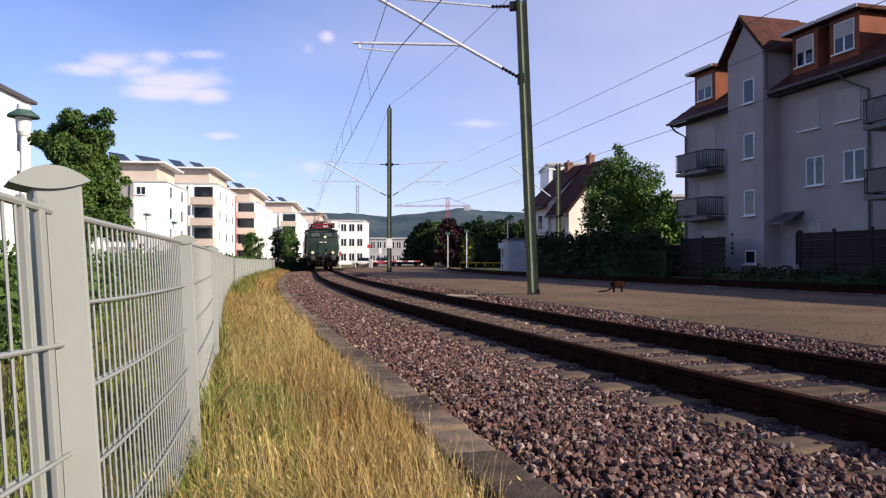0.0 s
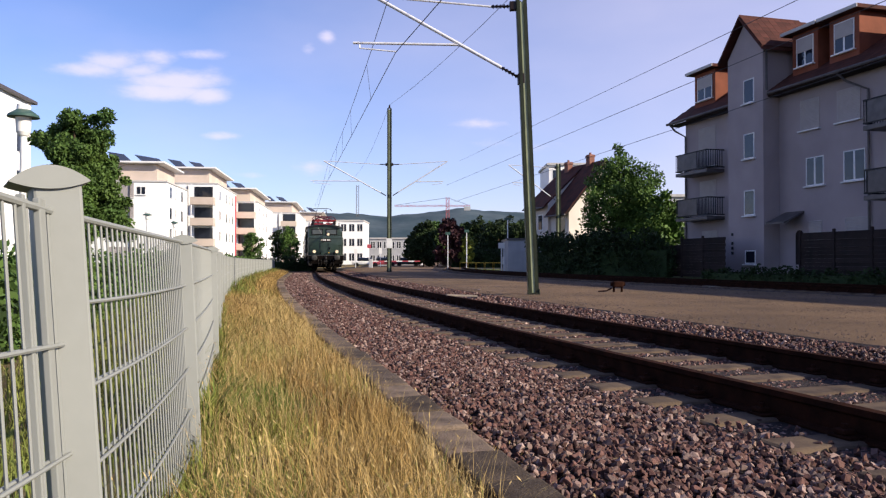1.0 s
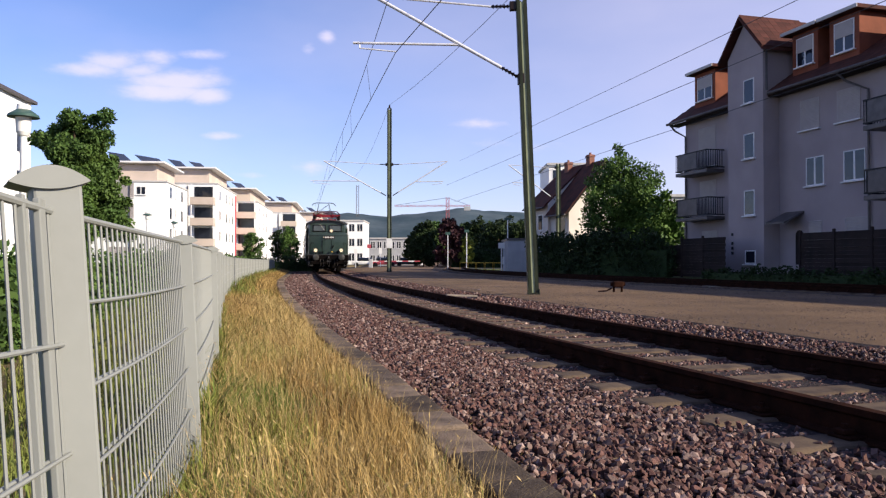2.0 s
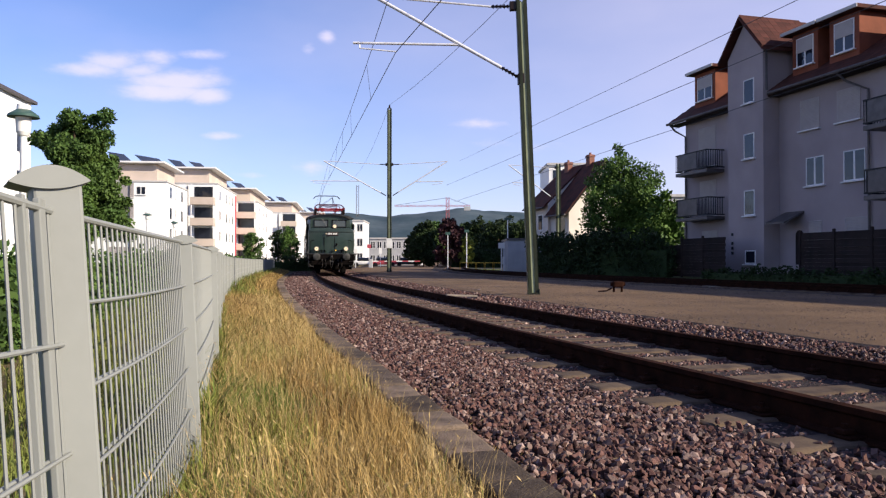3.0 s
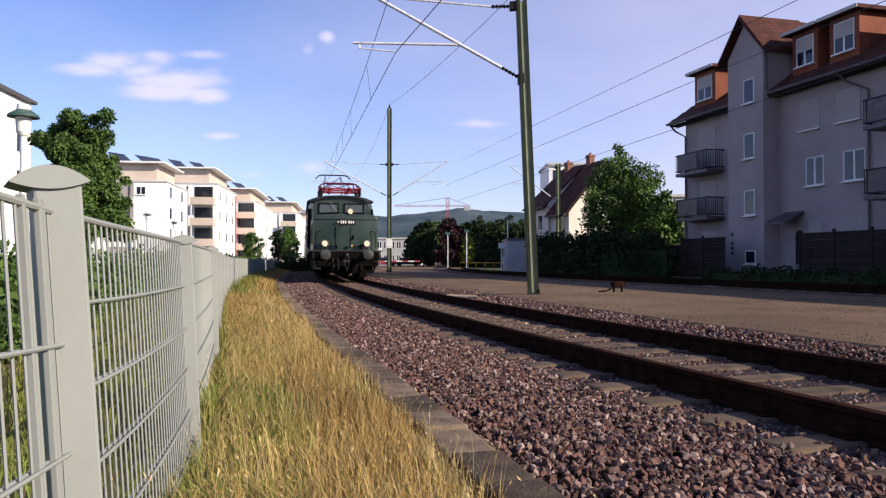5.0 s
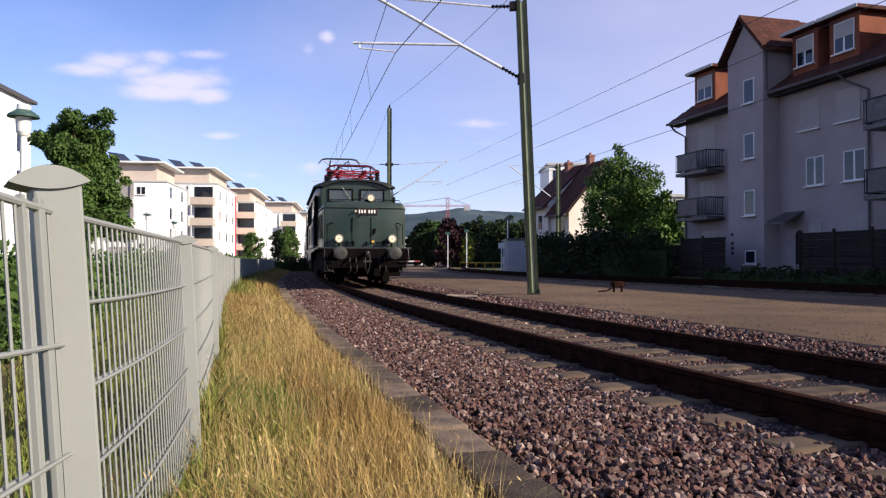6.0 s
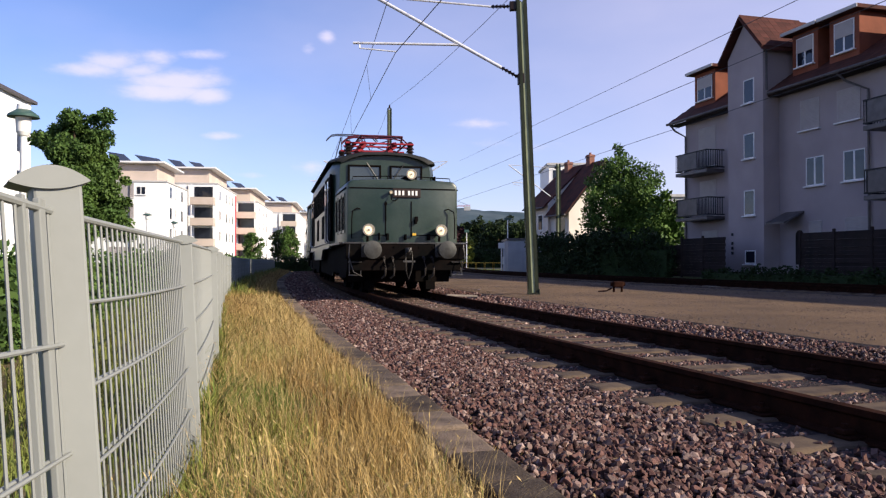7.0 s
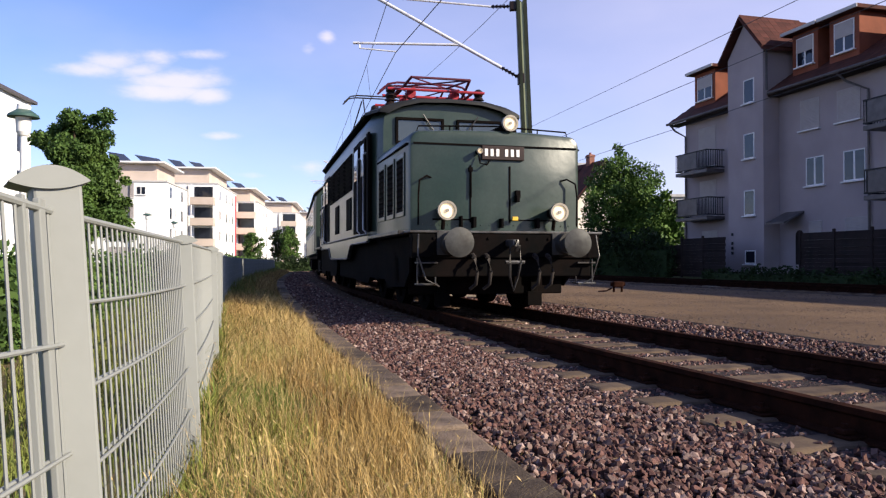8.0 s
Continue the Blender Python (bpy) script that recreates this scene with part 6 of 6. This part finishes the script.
# ---- ballast: angular stones ----
def stone_shapes(n, seed):
    rng = np.random.default_rng(seed)
    out = []
    for _ in range(n):
        # hull of a few points in a slab: flat faces and sharp edges
        bm = B()
        for _k in range(13):
            d = rng.normal(size=3)
            d /= np.linalg.norm(d)
            d = np.clip(d * 1.25, -0.85, 0.85) * np.array([1.15, 0.85, 0.65])
            bm.verts.new(d.tolist())
        hull = bmesh.ops.convex_hull(bm, input=bm.verts[:])
        bmesh.ops.delete(bm, geom=[e for e in hull["geom_interior"] if isinstance(e, bmesh.types.BMVert)], context="VERTS")
        bmesh.ops.triangulate(bm, faces=bm.faces[:])
        bmesh.ops.recalc_face_normals(bm, faces=bm.faces[:])
        v = np.array([list(p.co) for p in bm.verts])
        bm.verts.index_update()
        f = np.array([[q.index for q in fc.verts] for fc in bm.faces])
        bm.free()
        out.append((v, f))
    return out


SHAPES = stone_shapes(18, 77)


def scatter(n, seed, place, rmin, rmax):
    """Joined stones: place(rng, n) gives x, y, z arrays."""
    rng = np.random.default_rng(seed)
    x, y, z = place(rng, n)
    n = len(x)
    q = rng.normal(size=(n, 4))
    q /= np.linalg.norm(q, axis=1)[:, None]
    r = rmin + (rmax - rmin) * rng.random(n) ** 1.6
    kind = rng.integers(0, len(SHAPES), n)
    vs, fs, base = [], [], 0
    for k, (v0, f0) in enumerate(SHAPES):
        idx = np.where(kind == k)[0]
        if not len(idx):
            continue
        w, a, b, c = q[idx].T
        R = np.stack([np.stack([1 - 2 * (b * b + c * c), 2 * (a * b - c * w), 2 * (a * c + b * w)], 1),
                      np.stack([2 * (a * b + c * w), 1 - 2 * (a * a + c * c), 2 * (b * c - a * w)], 1),
                      np.stack([2 * (a * c - b * w), 2 * (b * c + a * w), 1 - 2 * (a * a + b * b)], 1)], 1)
        v = np.einsum("nij,vj->nvi", R, v0) * r[idx][:, None, None] + np.stack([x[idx], y[idx], z[idx]], 1)[:, None, :]
        m = len(v0)
        f = f0[None] + (base + np.arange(len(idx)) * m)[:, None, None]
        vs.append(v.reshape(-1, 3))
        fs.append(f.reshape(-1, 3))
        base += len(idx) * m
    return np.concatenate(vs), np.concatenate(fs)


def place_main(y0, y1, power):
    def go(rng, n):
        y = y0 + (y1 - y0) * rng.random(n) ** power
        c = np.array([main_line(v)[0] for v in y])
        lid = np.array([lid_line(v)[0] for v in y]) + 0.17
        q = rng.random(n)
        x = lid + (c + 2.1 - lid) * q
        off = x - c
        near_sleeper = np.abs(off) < 1.46
        z = 0.02 + 0.02 * rng.random(n) + np.where(near_sleeper, -0.020, 0.006) - 0.03 * np.clip(1 - (x - lid) / 0.4, 0, 1)
        z = np.where(off > 1.6, z + (off - 1.6) * 0.22, z)
        # leave most sleeper tops bare
        sl = np.array([main_line(v)[1] for v in y])
        st = np.array(stations(main_line, -14.0, 90, 0.63))
        ya = y + off * sl / (1 + sl * sl)
        near = np.abs(ya - st[np.clip(np.searchsorted((st[1:] + st[:-1]) / 2, ya), 0, len(st) - 1)])
        bare = (near < 0.115) & (np.abs(off) < 1.36) & (rng.random(n) < np.where(np.abs(off) < 0.75, 0.50, 0.93))
        keep = (np.abs(np.abs(off / np.sqrt(1 + 0.09)) - GAUGE) > 0.085)
        keep &= ~bare
        return x[keep], y[keep], z[keep]
    return go


def ballast():
    t = thing("ballast", Matrix.Identity(4), "reddish-grey broken ballast stones between and beside the rails", "ballast", kind="stuff")
    for n, seed, y0, y1, power, a, b in ((7000, 5, -6.0, 2.2, 1.0, 0.025, 0.045), (36000, 1, 2.2, 8.5, 1.0, 0.012, 0.027), (20000, 2, 8.5, 16, 1.0, 0.018, 0.033), (15000, 3, 16, 34, 1.1, 0.028, 0.045), (9000, 4, 30, 66, 1.0, 0.04, 0.06)):
        v, f = scatter(n, seed, place_main(y0, y1, power), a, b)
        ob = new("stones", raw_mesh("stones", v, f, M_STONE))
        ob.parent = t
        tagged(ob, kind="stuff")

    # the stones nearest the camera, one by one
    metas = []
    for v0, f0 in SHAPES[:8]:
        metas.append(raw_mesh("stone", v0, f0, M_STONE1))
    rnd = random.Random(9)
    for k in range(290):
        y = rnd.uniform(2.5, 4.6)
        x0, x1 = lid_line(y)[0] + 0.2, main_line(y)[0] - GAUGE - 0.2
        x = rnd.uniform(x0, x1)
        r = rnd.uniform(0.015, 0.028)
        share("stone", rnd.choice(metas), t, Matrix.LocRotScale((x, y, 0.032 + 0.02 * rnd.random()), Euler((rnd.random() * 6, rnd.random() * 6, rnd.random() * 6)), (r, r, r)))


M_STONE1 = stone_mat("ballast_stone_single", "ShaderNodeObjectInfo", "Random")
ballast()


def place_yard(rng, n):
    y = 3.5 + 40 * rng.random(n) ** 1.7
    c = np.array([main_line(v)[0] for v in y]) + 1.9
    s = np.array([side_line(max(v, 8))[0] for v in y]) - 1.9
    q = rng.random(n) ** np.where(rng.random(n) < 0.5, 3.0, 1.0)
    return c + (s - c) * q, y, np.full(n, YARD - 0.003) - 0.12 * np.clip(1 - (s - c) * q / 0.55, 0, 1)


v_, f_ = scatter(46000, 21, place_yard, 0.004, 0.014)
tagged(new("yard_pebbles", raw_mesh("yard_pebbles", v_, f_, mat("pebble", (0.14, 0.11, 0.095), 0.9, 0, 0.25, 5, 50, 0, (0.12, 0.09, 0.08), island=0.8))), "loose pebbles strewn over the gravel yard", "pebbles", kind="stuff")


# ---- small things ----
def street_lamp(x, y, h, r, label):
    t = thing("street_lamp", pose(x, y, 0.12), label, "street lamp", "street lamps")
    bm = B()
    bm_rod(bm, (0, 0, 0), (0, 0, h - 0.3), r * 0.24, 12, r * 0.2)
    part("pole", bm, M_WHITE, t, "white lamp pole", True)
    bm = B()
    bm_rod(bm, (0, 0, h - 0.34), (0, 0, h - 0.28), r * 0.30, 18, r * 0.44)
    bm_rod(bm, (0, 0, h - 0.28), (0, 0, h - 0.02), r * 0.44, 18, r * 0.50)
    part("globe", bm, M_WHITE, t, "frosted lamp glass", True)
    bm = B()
    bm_rod(bm, (0, 0, h - 0.05), (0, 0, h - 0.01), r * 1.0, 24, r * 0.94)
    bm_rod(bm, (0, 0, h - 0.01), (0, 0, h + 0.07), r * 0.94, 24, r * 0.46)
    part("hood", bm, M_LAMPHOOD, t, "flat green lamp hood", True)
    bm = B()
    bm_rod(bm, (0, 0, h + 0.07), (0, 0, h + 0.15), r * 0.44, 18, r * 0.40)
    part("cap", bm, M_WHITE, t, "white lamp cap", True)


M_LAMPHOOD = mat("lamp_hood", (0.05, 0.10, 0.085), 0.45, 0, 0.15, 4, 30, 0)
street_lamp(-6.62, 12.0, 3.17, 0.235, "white park lamp with flat green hood behind the fence")
street_lamp(-19.4, 50.0, 3.9, 0.28, "slim lamp in front of the white blocks")
street_lamp(-17.8, 50.5, 3.4, 0.26, "slim lamp in front of the white blocks")

t_ = thing("shunting_signal", pose(4.42, 19.3, YARD), "small weathered shunting device on short legs in the gravel", "signal")
bm = B()
bm_box(bm, -0.13, 0.13, -0.1, 0.1, 0.12, 0.27, 0.03)
bm_rod(bm, (-0.18, 0, 0.2), (0.18, 0, 0.2), 0.05, 10)
part("housing", bm, M_RUST, t_)
for x_ in (-0.1, 0.1):
    bm = B()
    bm_rod(bm, (x_, 0, 0), (x_, 0, 0.14), 0.03, 8)
    part("leg", bm, M_RUST, t_)
bm = B()
bm_path(bm, [(-0.15, 0, 0.1), (-0.3, -0.02, 0.03), (-0.5, -0.05, 0.02)], 0.02)
part("lever", bm, M_RUST, t_)
bm = B()
bm_box(bm, -0.35, 0.35, -0.09, 0.09, 0, 0.04, 0.008)
tagged(part("plank", bm, mat("grey_plank", (0.30, 0.25, 0.20), 0.9, 0, 0.25, 5, 40, 0.2), None, "", False, pose(0.42, 17.3, YARD - 0.02, 0, 2, 12)), "pale weathered plank lying beside the rail", "plank")
bm = B()
bm_box(bm, -0.32, 0.32, -0.1, 0.1, 0, 0.05, 0.01)
tagged(part("plank", bm, MATS["grey_plank"], None, "", False, pose(8.5, 24.2, 0.13, 0, 0, -70)), "pale board lying by the second track", "plank")

# crossing furniture in the distance
def sign_post(x, y, h, material, w, hh, label, pole=0.05):
    t = thing("sign_post", pose(x, y, 0.1), label, "sign")
    bm = B()
    bm_rod(bm, (0, 0, 0), (0, 0, h), pole, 8)
    part("pole", bm, M_ALU, t, "", True)
    box_part("plate", -w / 2, w / 2, -pole - 0.03, -pole, h - hh, h, material, t, "", 0.01)


for a_ in ((4.6, 60, 2.3, M_WHITE, 0.5, 0.45, "white square track sign on a pole"), (4.9, 61, 1.2, M_WHITE, 0.3, 0.6, "small white marker post"), (0.5, 80, 3.9, M_LAMPHOOD, 0.5, 0.3, "slim pole by the crossing"), (2.6, 84, 4.3, M_LAMPHOOD, 0.5, 0.3, "slim pole by the crossing"),
           (-9.5, 98, 3.0, M_REDP, 0.5, 0.5, "red sign at the level crossing"), (-8.2, 100, 2.6, M_WHITE, 0.4, 0.8, "white sign at the level crossing"), (-11.0, 96, 2.4, M_WHITE, 0.4, 0.6, "white sign at the level crossing"), (-12.4, 92, 2.0, M_REDP, 0.3, 0.5, "red sign at the level crossing"),
           (5.6, 66, 4.6, M_LAMPHOOD, 0.6, 0.2, "tall grey pole by the garage")):
    sign_post(*a_)
t_ = thing("crossing_barrier", pose(-8.5, 90, 0.1), "red and white level-crossing barrier lying across the road", "barrier")
box_part("stand", -0.2, 0.2, -0.2, 0.2, 0, 1.1, M_CONC, t_, "", 0.03)
for k_ in range(8):
    box_part("stripe", 0.2 + k_ * 0.7, 0.9 + k_ * 0.7, -0.05, 0.05, 0.78, 0.9, M_REDP if k_ % 2 else M_WHITE, t_)
for k_ in range(7):
    t_ = thing("yellow_rail", pose(1.6 + k_ * 0.75, 72 - k_ * 0.8, 0.1), "yellow guard rail at the path", "railing", "yellow guard rails")
    bm = B()
    bm_path(bm, [(0, 0, 0), (0, 0, 0.7), (0.65, -0.7, 0.7), (0.65, -0.7, 0)], 0.05)
    part("tube", bm, M_YELLOW, t_)
for k_, (x_, y_, c_) in enumerate(((-12.0, 118, M_WHITE), (-9.0, 117, M_REDP), (-5.5, 119, M_ZINC), (1.5, 112, M_ZINC))):
    t_ = thing("parked_car", pose(x_, y_, 0.1), "small distant parked car", "car", "parked cars")
    bm = B()
    bm_box(bm, -2.0, 2.0, -0.85, 0.85, 0.3, 0.85, 0.15)
    part("body", bm, c_, t_, "", True)
    bm = B()
    bm_box(bm, -1.2, 1.1, -0.75, 0.75, 0.8, 1.4, 0.2)
    part("cabin", bm, M_GLASS, t_, "", True)
    for wx in (-1.3, 1.3):
        bm = B()
        bm_rod(bm, (wx, -0.87, 0.32), (wx, 0.87, 0.32), 0.32, 14)
        part("wheel", bm, M_RAILING, t_)

# tower crane and hilltop mast
t_ = thing("tower_crane", pose(1.8, 300, 0.0), "red lattice tower crane far beyond the crossing", "crane")


def lattice(a, b, w, n, r):
    a, b = Vector(a), Vector(b)
    d = b - a
    q = d.to_track_quat("Z", "Y")
    bm = B()
    cs = [q @ Vector((sx * w / 2, sy * w / 2, 0)) for sx, sy in ((-1, -1), (1, -1), (1, 1), (-1, 1))]
    for c in cs:
        bm_rod(bm, a + c, b + c, r, 5)
    for k in range(n):
        for i in range(4):
            bm_rod(bm, a + d * (k / n) + cs[i], a + d * ((k + 1) / n) + cs[(i + 1) % 4], r * 0.7, 4)
    return bm


part("tower", lattice((0, 0, 0), (0, 0, 26), 1.2, 16, 0.11), mat("crane_red", (0.42, 0.11, 0.12), 0.6, 0, 0.2, 1, 10, 0), t_)
part("jib", lattice((-21, 0, 22.6), (9, 0, 22.6), 0.6, 30, 0.05), MATS["crane_red"], t_)
box_part("counterweight", 6.5, 9.0, -0.6, 0.6, 20.8, 22.4, M_CONC, t_)
bm = B()
bm_rod(bm, (0, 0, 25.8), (-20, 0, 23), 0.06, 4)
bm_rod(bm, (0, 0, 25.8), (8, 0, 23), 0.06, 4)
part("tie_rope", bm, M_WIRE, t_)
t_ = thing("radio_mast", pose(-157, 1400, 72), "grey lattice radio mast on the ridge", "radio mast")
part("tower", lattice((0, 0, 0), (0, 0, 68), 4.5, 14, 0.26), M_ZINC, t_)


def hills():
    """Wooded ridge across the distance; the haze before it is put into its colour."""
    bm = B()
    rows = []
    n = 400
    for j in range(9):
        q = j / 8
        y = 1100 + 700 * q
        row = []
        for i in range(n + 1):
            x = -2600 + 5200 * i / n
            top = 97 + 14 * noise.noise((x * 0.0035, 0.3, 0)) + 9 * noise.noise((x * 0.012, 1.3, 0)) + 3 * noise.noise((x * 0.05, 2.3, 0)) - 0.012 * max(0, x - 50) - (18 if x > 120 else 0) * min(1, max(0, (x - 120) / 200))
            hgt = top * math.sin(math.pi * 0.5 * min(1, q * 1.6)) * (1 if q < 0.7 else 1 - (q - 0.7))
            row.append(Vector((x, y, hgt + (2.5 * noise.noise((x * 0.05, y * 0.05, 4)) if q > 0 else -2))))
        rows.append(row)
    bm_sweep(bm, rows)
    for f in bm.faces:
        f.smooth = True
    # blue-grey instead of forest green: distance haze is in the base colour
    return tagged(part("backdrop_hills", bm, mat("forest_hills_hazed", (0.035, 0.06, 0.075), 1.0, 0, 0.35, 0.012, 0.09, 0.6, (0.075, 0.10, 0.115))), "long wooded ridge on the horizon, haze put into its blue-grey colour", "hills", kind="structure")


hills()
bm = B()
bm_box(bm, -40, 60, 84, 90.0, 0.10, 0.135)
tagged(part("road", bm, M_ASPHALT), "asphalt road over the level crossing", "road", kind="structure")


motions()
